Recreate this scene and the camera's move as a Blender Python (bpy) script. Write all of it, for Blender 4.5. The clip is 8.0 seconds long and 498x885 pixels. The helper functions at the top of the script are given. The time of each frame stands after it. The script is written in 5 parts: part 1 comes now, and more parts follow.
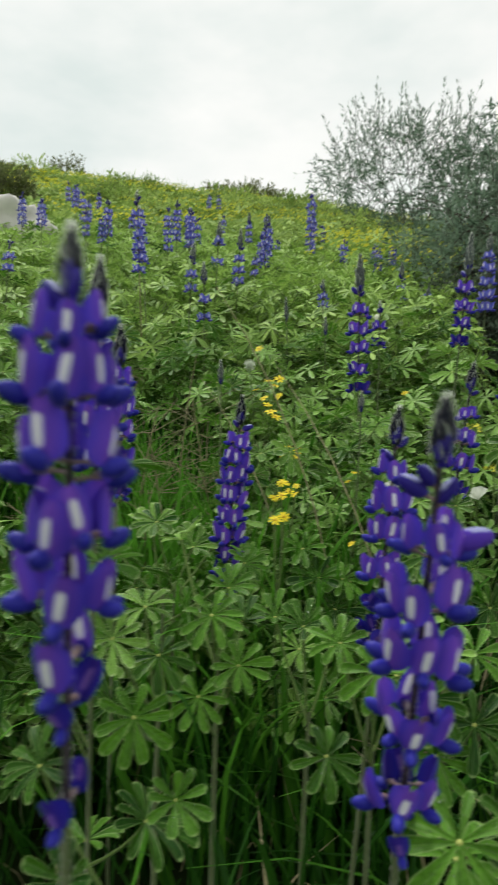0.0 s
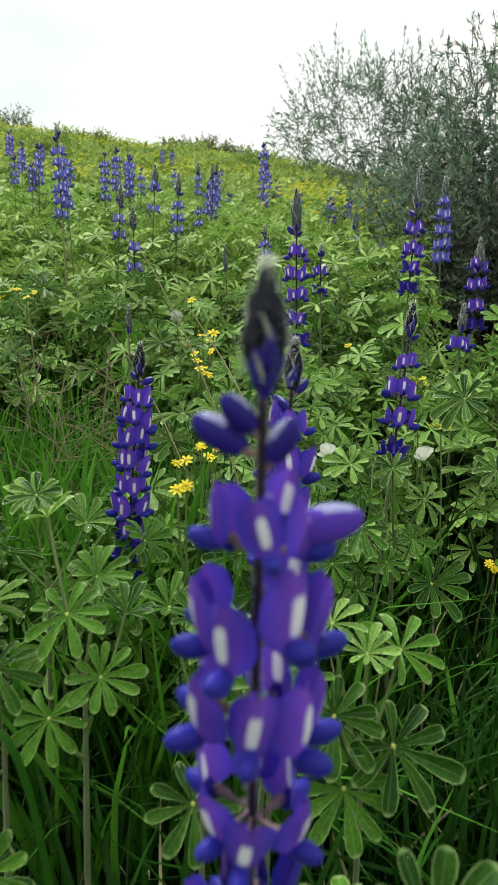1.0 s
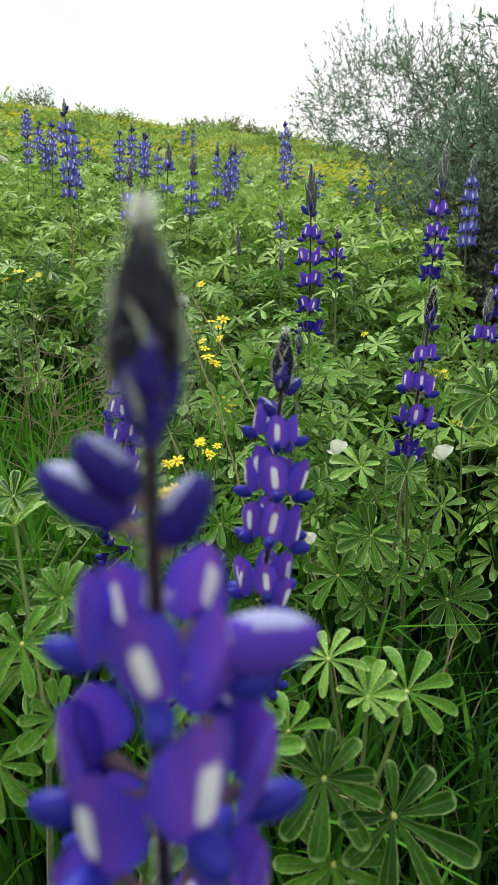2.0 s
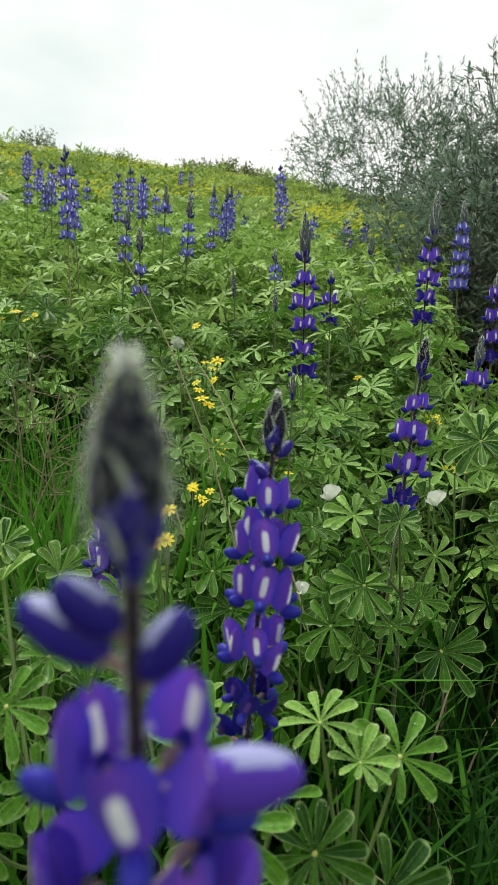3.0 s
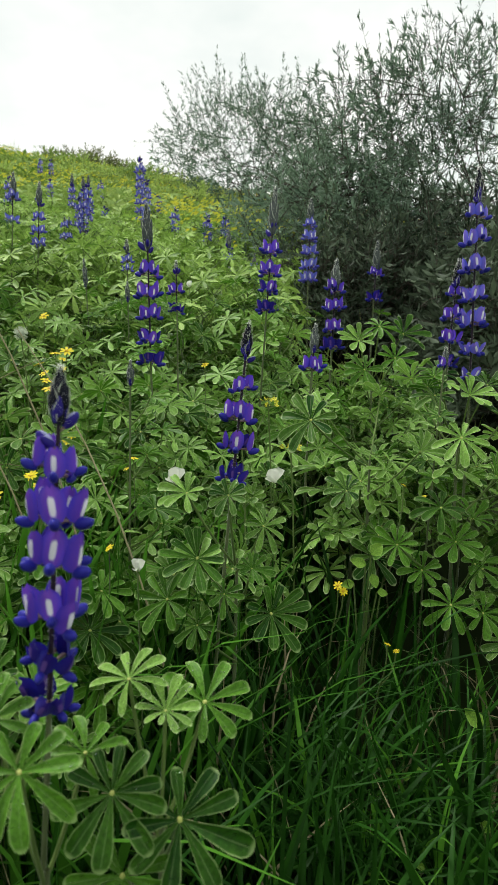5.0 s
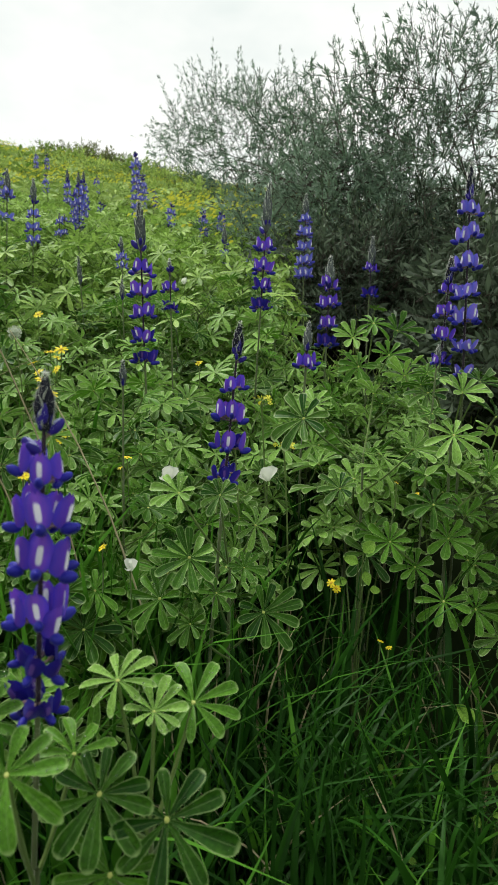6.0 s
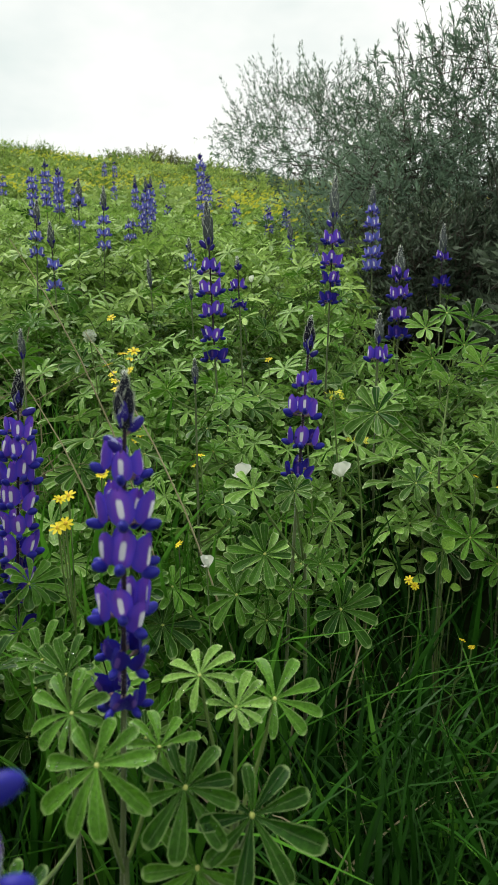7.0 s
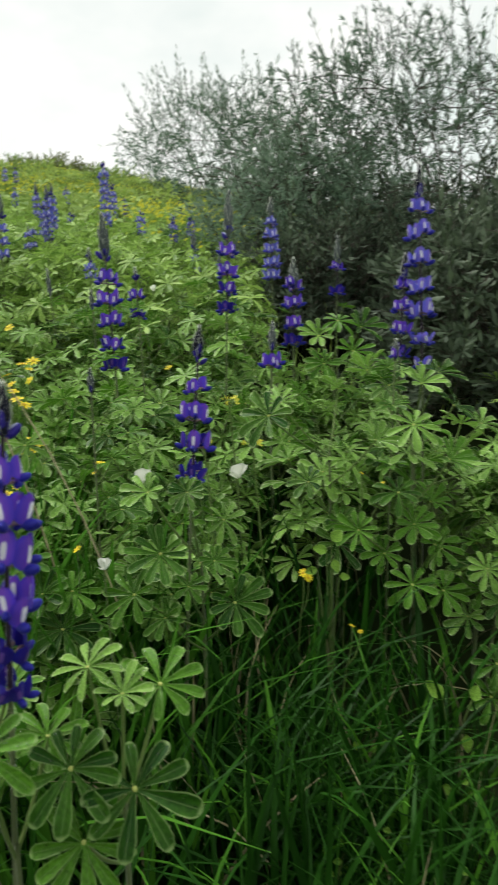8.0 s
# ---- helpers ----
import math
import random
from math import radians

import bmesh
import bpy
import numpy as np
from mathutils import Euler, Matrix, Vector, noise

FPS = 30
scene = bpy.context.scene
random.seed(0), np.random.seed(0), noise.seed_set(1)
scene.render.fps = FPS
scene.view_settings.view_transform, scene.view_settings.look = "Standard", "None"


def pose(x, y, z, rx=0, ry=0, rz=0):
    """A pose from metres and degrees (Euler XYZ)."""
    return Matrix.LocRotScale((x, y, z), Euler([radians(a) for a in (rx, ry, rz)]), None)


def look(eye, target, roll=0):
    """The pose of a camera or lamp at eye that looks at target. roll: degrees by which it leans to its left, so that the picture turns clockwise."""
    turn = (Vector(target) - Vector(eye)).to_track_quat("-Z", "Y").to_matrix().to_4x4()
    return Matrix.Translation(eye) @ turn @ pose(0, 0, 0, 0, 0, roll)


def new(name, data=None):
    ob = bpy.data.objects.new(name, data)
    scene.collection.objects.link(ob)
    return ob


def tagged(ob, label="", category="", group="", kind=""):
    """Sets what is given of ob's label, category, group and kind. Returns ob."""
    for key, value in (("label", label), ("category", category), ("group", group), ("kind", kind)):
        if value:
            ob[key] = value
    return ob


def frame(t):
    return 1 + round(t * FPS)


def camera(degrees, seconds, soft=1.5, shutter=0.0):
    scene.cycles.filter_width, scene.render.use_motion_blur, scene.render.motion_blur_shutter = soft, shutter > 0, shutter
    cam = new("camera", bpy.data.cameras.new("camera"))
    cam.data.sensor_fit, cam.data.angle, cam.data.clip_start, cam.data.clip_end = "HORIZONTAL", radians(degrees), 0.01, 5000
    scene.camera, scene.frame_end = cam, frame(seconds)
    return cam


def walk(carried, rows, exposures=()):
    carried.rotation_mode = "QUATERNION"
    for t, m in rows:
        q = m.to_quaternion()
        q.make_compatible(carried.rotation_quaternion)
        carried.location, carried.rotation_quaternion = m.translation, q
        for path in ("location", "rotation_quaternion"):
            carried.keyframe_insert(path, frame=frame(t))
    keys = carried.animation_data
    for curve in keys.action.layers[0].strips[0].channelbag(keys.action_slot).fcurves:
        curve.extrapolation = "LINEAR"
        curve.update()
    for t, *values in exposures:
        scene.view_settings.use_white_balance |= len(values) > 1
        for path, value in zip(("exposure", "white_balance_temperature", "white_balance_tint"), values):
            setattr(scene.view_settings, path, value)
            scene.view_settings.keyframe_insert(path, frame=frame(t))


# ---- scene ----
cam = camera(42.6, 8.0, soft=1.5, shutter=0.35)
cam.data.dof.use_dof = True
cam.data.dof.focus_distance = 0.85
cam.data.dof.aperture_fstop = 20.0
PATH = [
    (0, (0.077, -0.018, 0.633), (-0.061, 1.97, 0.465), 0.3),
    (0.2, (0.105, -0.005, 0.627), (0.022, 1.988, 0.475), 0.6),
    (0.5, (0.121, 0.013, 0.622), (0.045, 1.999, 0.397), 0.5),
    (1, (0.14, 0.108, 0.61), (0.104, 2.089, 0.338), -0.4),
    (1.5, (0.147, 0.15, 0.612), (0.105, 2.123, 0.282), 0.2),
    (1.7, (0.156, 0.17, 0.612), (0.062, 2.141, 0.287), -0.0),
    (2.8, (0.162, 0.174, 0.628), (0.07, 2.157, 0.388), 0.7),
    (3, (0.161, 0.175, 0.629), (0.078, 2.162, 0.417), 0.7),
    (3.5, (0.158, 0.179, 0.627), (0.093, 2.163, 0.383), 0.7),
    (4, (0.161, 0.176, 0.621), (0.149, 2.159, 0.364), 0.5),
    (4.5, (0.192, 0.166, 0.618), (0.374, 2.14, 0.356), -0.9),
    (4.7, (0.207, 0.153, 0.616), (0.478, 2.122, 0.391), -0.9),
    (5.8, (0.217, 0.138, 0.626), (0.514, 2.1, 0.378), 0.0),
    (6, (0.22, 0.14, 0.624), (0.51, 2.104, 0.378), -0.7),
    (6.5, (0.217, 0.143, 0.623), (0.45, 2.113, 0.369), -1.0),
    (7, (0.215, 0.144, 0.622), (0.292, 2.127, 0.374), -2.6),
    (7.5, (0.216, 0.14, 0.623), (0.353, 2.12, 0.377), -1.5),
    (8, (0.24, 0.105, 0.621), (0.574, 2.062, 0.381), -3.5),
]
walk(cam, [(t, look(eye, target, roll)) for t, eye, target, roll in PATH], [(0, -0.08), (0.5, -0.18), (1.0, 0.20), (1.6, 0.34), (2.8, 0.13), (4, 0.06), (6, 0.03), (8, 0.03)])

# ---- light: a bright overcast sky, a wide soft sun behind the cloud ----
SUN_UP, SUN_TURN = radians(62), radians(-40)
world = bpy.data.worlds.new("overcast_sky")
scene.world = world
world.use_nodes = True
wt = world.node_tree
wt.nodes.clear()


def node(tree, kind, **values):
    made = tree.nodes.new(kind)
    for key, value in values.items():
        made.inputs[key.replace("_", " ")].default_value = value
    return made


sky = wt.nodes.new("ShaderNodeTexSky")
sky.sky_type = "NISHITA"
sky.sun_disc = False
sky.sun_elevation, sky.sun_rotation = SUN_UP, SUN_TURN
sky_glow = node(wt, "ShaderNodeBackground", Strength=0.07)
wt.links.new(sky.outputs[0], sky_glow.inputs[0])
coord = wt.nodes.new("ShaderNodeTexCoord")
stretch = wt.nodes.new("ShaderNodeMapping")
stretch.inputs["Scale"].default_value = (1.0, 1.0, 2.2)
wt.links.new(coord.outputs["Generated"], stretch.inputs[0])
cloud = node(wt, "ShaderNodeTexNoise", Scale=2.3, Detail=5.0, Roughness=0.55)
wt.links.new(stretch.outputs[0], cloud.inputs["Vector"])
cloud_ramp = wt.nodes.new("ShaderNodeValToRGB")
cloud_ramp.color_ramp.elements[0].position, cloud_ramp.color_ramp.elements[0].color = 0.38, (0.76, 0.83, 0.79, 1)
cloud_ramp.color_ramp.elements[1].position, cloud_ramp.color_ramp.elements[1].color = 0.62, (1.0, 1.0, 0.955, 1)
wt.links.new(cloud.outputs[0], cloud_ramp.inputs[0])
cloud_glow = node(wt, "ShaderNodeBackground", Strength=1.14)
wt.links.new(cloud_ramp.outputs[0], cloud_glow.inputs[0])
sky_mix = node(wt, "ShaderNodeMixShader", Fac=0.9)
wt.links.new(sky_glow.outputs[0], sky_mix.inputs[1])
wt.links.new(cloud_glow.outputs[0], sky_mix.inputs[2])
sky_out = wt.nodes.new("ShaderNodeOutputWorld")
wt.links.new(sky_mix.outputs[0], sky_out.inputs[0])

sun = new("sun", bpy.data.lights.new("sun", "SUN"))
sun.data.energy, sun.data.angle, sun.data.color = 2.6, radians(12), (1.0, 0.97, 0.92)
sun.matrix_world = look((math.sin(SUN_TURN) * math.cos(SUN_UP) * 30, math.cos(SUN_TURN) * math.cos(SUN_UP) * 30, math.sin(SUN_UP) * 30), (0, 0, 0))


# ---- materials ----
def surface(name, low, high, scale=40.0, rough=0.55, through_light=0.0, sheen=0.0, bump=0.15, spread=0.35, veins=None, spec=0.35, metal=0.0, spot=None, pieces=1.0):
    """A natural surface: two scales of variation between two colours, fine relief, some light through thin tissue."""
    mat = bpy.data.materials.new(name)
    mat.use_nodes = True
    tree = mat.node_tree
    tree.nodes.clear()
    where = tree.nodes.new("ShaderNodeTexCoord")
    grain = node(tree, "ShaderNodeTexNoise", Scale=scale, Detail=4.0, Roughness=0.6)
    tree.links.new(where.outputs["Object"], grain.inputs["Vector"])
    island = tree.nodes.new("ShaderNodeNewGeometry")
    thing = tree.nodes.new("ShaderNodeObjectInfo")
    both = tree.nodes.new("ShaderNodeMath")
    both.operation = "MULTIPLY_ADD"
    both.inputs[1].default_value = pieces
    tree.links.new(island.outputs["Random Per Island"], both.inputs[0])
    whole = tree.nodes.new("ShaderNodeMath")
    whole.operation = "MULTIPLY"
    whole.inputs[1].default_value = 2 - pieces
    tree.links.new(thing.outputs["Random"], whole.inputs[0])
    tree.links.new(whole.outputs[0], both.inputs[2])
    some = tree.nodes.new("ShaderNodeMath")
    some.operation = "MULTIPLY_ADD"
    some.inputs[1].default_value, some.inputs[2].default_value = spread / 2, 0.5 - spread / 2 - 0.5 * (1 - spread) * 0.5
    tree.links.new(both.outputs[0], some.inputs[0])
    add = tree.nodes.new("ShaderNodeMath")
    add.operation = "MULTIPLY_ADD"
    add.use_clamp = True
    add.inputs[1].default_value = 0.5 * (1 - spread) + 0.2
    tree.links.new(grain.outputs[0], add.inputs[0])
    tree.links.new(some.outputs[0], add.inputs[2])
    ramp = tree.nodes.new("ShaderNodeValToRGB")
    ramp.color_ramp.elements[0].position, ramp.color_ramp.elements[0].color = 0.25, (*low, 1)
    ramp.color_ramp.elements[1].position, ramp.color_ramp.elements[1].color = 0.80, (*high, 1)
    tree.links.new(add.outputs[0], ramp.inputs[0])
    colour = ramp.outputs[0]
    if veins:
        # a pale hairy margin and a pale midrib along each leaflet
        uv = tree.nodes.new("ShaderNodeUVMap")
        split = tree.nodes.new("ShaderNodeSeparateXYZ")
        tree.links.new(uv.outputs[0], split.inputs[0])
        # mottled tissue, its own on every leaflet
        apart = tree.nodes.new("ShaderNodeMath")
        apart.operation = "MULTIPLY"
        apart.inputs[1].default_value = 40.0
        tree.links.new(island.outputs["Random Per Island"], apart.inputs[0])
        shift = tree.nodes.new("ShaderNodeVectorMath")
        shift.operation = "MULTIPLY_ADD"
        shift.inputs[1].default_value = (5.0, 13.0, 1.0)
        tree.links.new(uv.outputs[0], shift.inputs[0])
        tree.links.new(apart.outputs[0], shift.inputs[2])
        tissue = node(tree, "ShaderNodeTexNoise", Scale=1.0, Detail=5.0, Roughness=0.65)
        tree.links.new(shift.outputs[0], tissue.inputs["Vector"])
        mottle = tree.nodes.new("ShaderNodeMapRange")
        mottle.inputs["From Min"].default_value, mottle.inputs["From Max"].default_value = 0.32, 0.68
        mottle.inputs["To Min"].default_value, mottle.inputs["To Max"].default_value = 0.58, 1.28
        tree.links.new(tissue.outputs[0], mottle.inputs["Value"])
        worn = tree.nodes.new("ShaderNodeVectorMath")
        worn.operation = "SCALE"
        tree.links.new(colour, worn.inputs[0])
        tree.links.new(mottle.outputs[0], worn.inputs["Scale"])
        colour = worn.outputs[0]
        off = tree.nodes.new("ShaderNodeMath")
        off.operation = "SUBTRACT"
        off.inputs[1].default_value = 0.5
        tree.links.new(split.outputs[0], off.inputs[0])
        side = tree.nodes.new("ShaderNodeMath")
        side.operation = "ABSOLUTE"
        tree.links.new(off.outputs[0], side.inputs[0])
        lines = tree.nodes.new("ShaderNodeValToRGB")
        e = lines.color_ramp.elements
        e[0].position, e[0].color = 0.0, (0.5, 0.5, 0.5, 1)
        e[1].position, e[1].color = 0.5, (0.9, 0.9, 0.9, 1)
        for at, value in ((0.016, 0.25), (0.035, 0.0), (0.425, 0.0), (0.465, 0.75)):
            made = e.new(at)
            made.color = (value, value, value, 1)
        tree.links.new(side.outputs[0], lines.inputs[0])
        tip = tree.nodes.new("ShaderNodeMapRange")
        tip.inputs["From Min"].default_value, tip.inputs["From Max"].default_value = 0.925, 0.975
        tip.inputs["To Max"].default_value = 0.8
        tree.links.new(split.outputs[1], tip.inputs["Value"])
        rim_all = tree.nodes.new("ShaderNodeMath")
        rim_all.operation = "MAXIMUM"
        tree.links.new(lines.outputs[0], rim_all.inputs[0])
        tree.links.new(tip.outputs[0], rim_all.inputs[1])
        blend = tree.nodes.new("ShaderNodeMix")
        blend.data_type = "RGBA"
        blend.inputs["B"].default_value = (*veins, 1)
        dim = tree.nodes.new("ShaderNodeMath")
        dim.operation = "MULTIPLY"
        dim.inputs[1].default_value = 0.72
        tree.links.new(rim_all.outputs[0], dim.inputs[0])
        tree.links.new(dim.outputs[0], blend.inputs["Factor"])
        tree.links.new(colour, blend.inputs["A"])
        colour = blend.outputs["Result"]
    if spot:
        # a pale patch with rounded corners in the middle of the petal, ragged at its edge
        uv = tree.nodes.new("ShaderNodeUVMap")
        fit_in = tree.nodes.new("ShaderNodeMapping")
        fit_in.inputs["Location"].default_value = (-0.5 / 0.125, -0.45 / 0.28, 0)
        fit_in.inputs["Scale"].default_value = (1 / 0.125, 1 / 0.28, 0)
        tree.links.new(uv.outputs[0], fit_in.inputs[0])
        square = tree.nodes.new("ShaderNodeVectorMath")
        square.operation = "MULTIPLY"
        tree.links.new(fit_in.outputs[0], square.inputs[0])
        tree.links.new(fit_in.outputs[0], square.inputs[1])
        far = tree.nodes.new("ShaderNodeVectorMath")
        far.operation = "LENGTH"
        tree.links.new(square.outputs[0], far.inputs[0])
        ragged = tree.nodes.new("ShaderNodeMath")
        ragged.operation = "MULTIPLY_ADD"
        ragged.inputs[1].default_value = 0.9
        tree.links.new(grain.outputs[0], ragged.inputs[0])
        tree.links.new(far.outputs["Value"], ragged.inputs[2])
        oval = tree.nodes.new("ShaderNodeValToRGB")
        oval.color_ramp.elements[0].position, oval.color_ramp.elements[0].color = 0.55, (0.95, 0.95, 0.95, 1)
        oval.color_ramp.elements[1].position, oval.color_ramp.elements[1].color = 0.80, (0.0, 0.0, 0.0, 1)
        half = tree.nodes.new("ShaderNodeMath")
        half.operation = "MULTIPLY"
        half.inputs[1].default_value = 0.5
        tree.links.new(ragged.outputs[0], half.inputs[0])
        tree.links.new(half.outputs[0], oval.inputs[0])
        # bluer towards the petal's margin, with faint streaks
        parts = tree.nodes.new("ShaderNodeSeparateXYZ")
        tree.links.new(uv.outputs[0], parts.inputs[0])
        mid = node(tree, "ShaderNodeMath")
        mid.operation = "SUBTRACT"
        mid.inputs[1].default_value = 0.5
        tree.links.new(parts.outputs[0], mid.inputs[0])
        edge = node(tree, "ShaderNodeMath")
        edge.operation = "ABSOLUTE"
        tree.links.new(mid.outputs[0], edge.inputs[0])
        streak = node(tree, "ShaderNodeTexNoise", Scale=1.0, Detail=3.0)
        fan = tree.nodes.new("ShaderNodeMapping")
        fan.inputs["Scale"].default_value = (34, 2.5, 1)
        tree.links.new(uv.outputs[0], fan.inputs[0])
        tree.links.new(fan.outputs[0], streak.inputs["Vector"])
        mixed = node(tree, "ShaderNodeMath")
        mixed.operation = "MULTIPLY_ADD"
        mixed.inputs[1].default_value = 0.45
        tree.links.new(streak.outputs[0], mixed.inputs[0])
        tree.links.new(edge.outputs[0], mixed.inputs[2])
        rim = tree.nodes.new("ShaderNodeValToRGB")
        rim.color_ramp.elements[0].position, rim.color_ramp.elements[0].color = 0.34, (0, 0, 0, 1)
        rim.color_ramp.elements[1].position, rim.color_ramp.elements[1].color = 0.68, (0.70, 0.70, 0.70, 1)
        tree.links.new(mixed.outputs[0], rim.inputs[0])
        bluer = tree.nodes.new("ShaderNodeMix")
        bluer.data_type = "RGBA"
        bluer.inputs["B"].default_value = (low[0] * 0.8, low[1] * 1.7, high[2], 1)
        tree.links.new(rim.outputs[0], bluer.inputs["Factor"])
        tree.links.new(colour, bluer.inputs["A"])
        colour = bluer.outputs["Result"]
        stain = tree.nodes.new("ShaderNodeMix")
        stain.data_type = "RGBA"
        stain.inputs["B"].default_value = (*spot, 1)
        tree.links.new(oval.outputs[0], stain.inputs["Factor"])
        tree.links.new(colour, stain.inputs["A"])
        colour = stain.outputs["Result"]
    skin = node(tree, "ShaderNodeBsdfPrincipled", Roughness=rough, Metallic=metal)
    skin.inputs["Specular IOR Level"].default_value = spec
    skin.inputs["Sheen Weight"].default_value = sheen
    skin.inputs["Sheen Roughness"].default_value = 0.35
    tree.links.new(colour, skin.inputs["Base Color"])
    if bump:
        relief = node(tree, "ShaderNodeBump", Strength=bump, Distance=0.002)
        tree.links.new(grain.outputs[0], relief.inputs["Height"])
        tree.links.new(relief.outputs[0], skin.inputs["Normal"])
    final = skin.outputs[0]
    if through_light:
        thin = tree.nodes.new("ShaderNodeBsdfTranslucent")
        tree.links.new(colour, thin.inputs[0])
        blend = node(tree, "ShaderNodeMixShader", Fac=through_light)
        tree.links.new(final, blend.inputs[1])
        tree.links.new(thin.outputs[0], blend.inputs[2])
        final = blend.outputs[0]
    out = tree.nodes.new("ShaderNodeOutputMaterial")
    tree.links.new(final, out.inputs[0])
    return mat


# darker copy of the leaf for near plants, their shade in the colour
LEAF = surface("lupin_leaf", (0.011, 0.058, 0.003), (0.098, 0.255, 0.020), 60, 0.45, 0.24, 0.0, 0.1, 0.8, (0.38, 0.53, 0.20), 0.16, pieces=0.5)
# lighter copy for tops and plants beyond 1 m, light in its colour
LEAF_PALE_LIT = surface("pale_lit_lupin_leaf", (0.020, 0.088, 0.007), (0.245, 0.455, 0.080), 60, 0.45, 0.24, 0.0, 0.1, 0.85, (0.60, 0.73, 0.37), 0.18, pieces=0.6)
# lighter copy for leaves farther off, the slope's stronger light in the colour
LEAF_FAR = surface("lupin_leaf_far_lit", (0.056, 0.160, 0.015), (0.400, 0.600, 0.130), 9, 0.5, 0.26, 0.0, 0.1, 0.9, (0.54, 0.70, 0.28), 0.16)
PETIOLE = surface("petiole", (0.050, 0.100, 0.020), (0.150, 0.220, 0.060), 50, 0.6, 0.0, 0.15, spec=0.15)
HUB = surface("leaf_hub", (0.40, 0.45, 0.10), (0.52, 0.55, 0.18), 50, 0.6, spec=0.15)
STEM = surface("lupin_stem", (0.045, 0.065, 0.026), (0.150, 0.185, 0.085), 60, 0.65, 0.0, 0.3, spec=0.15)
AXIS = surface("spike_axis", (0.012, 0.008, 0.015), (0.04, 0.028, 0.04), 60, 0.7, 0.0, 0.25, spec=0.15)
BANNER = surface("lupin_banner", (0.062, 0.028, 0.330), (0.235, 0.088, 0.620), 90, 0.5, 0.34, 0.05, 0.1, 0.6, None, 0.1, spot=(0.90, 0.89, 0.93))
OLD_BANNER = surface("older_banner", (0.012, 0.008, 0.150), (0.045, 0.022, 0.290), 90, 0.5, 0.25, 0.1, 0.1, 0.5, None, 0.12, spot=(0.16, 0.08, 0.38))
# pale lavender copies for far lupins, distance haze partly in the colour
HAZE_BANNER = surface("hazy_lavender_banner", (0.095, 0.085, 0.42), (0.270, 0.220, 0.68), 90, 0.5, 0.3, 0.1, 0.1, 0.5, None, 0.12, spot=(0.92, 0.91, 0.94))
LIGHT_BANNER = surface("light_violet_banner", (0.110, 0.075, 0.46), (0.290, 0.200, 0.75), 90, 0.5, 0.34, 0.05, 0.1, 0.6, None, 0.1, spot=(0.90, 0.89, 0.93))
HAZE_KEEL = surface("hazy_lavender_keel", (0.045, 0.045, 0.36), (0.110, 0.100, 0.56), 90, 0.45, 0.15, 0.1, 0.1, 0.5, None, 0.2)
KEEL = surface("lupin_keel", (0.008, 0.009, 0.200), (0.028, 0.026, 0.380), 90, 0.42, 0.12, 0.1, 0.1, 0.5, None, 0.25)
NAVY = surface("young_petal", (0.008, 0.005, 0.105), (0.032, 0.018, 0.290), 90, 0.42, 0.14, 0.0, 0.1, 0.5, None, 0.25)
# the petal's pale edge with bluish sky sheen mixed into the colour
SHEEN_EDGE = surface("pale_sheen_edge", (0.12, 0.12, 0.40), (0.46, 0.48, 0.76), 120, 0.55, 0.2, 0.0, 0.1, 0.7, spec=0.25)
CALYX = surface("calyx", (0.120, 0.050, 0.070), (0.300, 0.215, 0.215), 120, 0.7, 0.0, 0.3, spec=0.2)
BUD = surface("bud", (0.004, 0.005, 0.010), (0.014, 0.015, 0.028), 120, 0.65, 0.0, 0.0, spec=0.12)
BUD_GREY = surface("downy_bud", (0.040, 0.048, 0.055), (0.115, 0.130, 0.130), 120, 0.75, 0.0, 0.0, spec=0.1)
FUZZ = surface("downy_calyx", (0.17, 0.19, 0.16), (0.40, 0.43, 0.37), 150, 0.85, 0.0, 0.4, spec=0.1)
DOWN = surface("silver_down", (0.70, 0.72, 0.67), (0.86, 0.88, 0.82), 40, 0.8, 0.55, spec=0.1)
SEED = surface("seed_down", (0.30, 0.34, 0.24), (0.55, 0.60, 0.48), 60, 0.9, 0.2, spec=0.05)
# dark green base, darkened further for the shade low in the dip
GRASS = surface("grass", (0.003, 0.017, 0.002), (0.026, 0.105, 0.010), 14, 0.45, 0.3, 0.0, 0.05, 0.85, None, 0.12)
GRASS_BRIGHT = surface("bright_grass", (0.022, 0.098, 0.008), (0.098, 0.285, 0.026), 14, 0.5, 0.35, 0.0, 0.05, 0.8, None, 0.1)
GRASS_DRY = surface("dry_grass", (0.20, 0.17, 0.08), (0.42, 0.37, 0.22), 30, 0.8, 0.1)
# meadow green lightened to carry the brighter light on the far slope
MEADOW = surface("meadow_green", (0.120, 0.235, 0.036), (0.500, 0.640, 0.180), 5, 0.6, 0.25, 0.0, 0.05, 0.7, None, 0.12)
TWIG = surface("dry_twig", (0.055, 0.045, 0.022), (0.280, 0.250, 0.135), 60, 0.85)
BARK = surface("bark", (0.035, 0.030, 0.024), (0.10, 0.085, 0.065), 40, 0.9, 0.0, 0.0, 0.5)
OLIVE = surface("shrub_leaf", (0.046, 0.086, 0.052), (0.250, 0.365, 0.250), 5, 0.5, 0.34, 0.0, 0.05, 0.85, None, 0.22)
# shade below the grey shrub, put into a darker leaf colour
SHADE_LEAF = surface("shaded_shrub_leaf", (0.020, 0.038, 0.020), (0.165, 0.215, 0.140), 5, 0.55, 0.2, 0.0, 0.05, 0.85, None, 0.15)
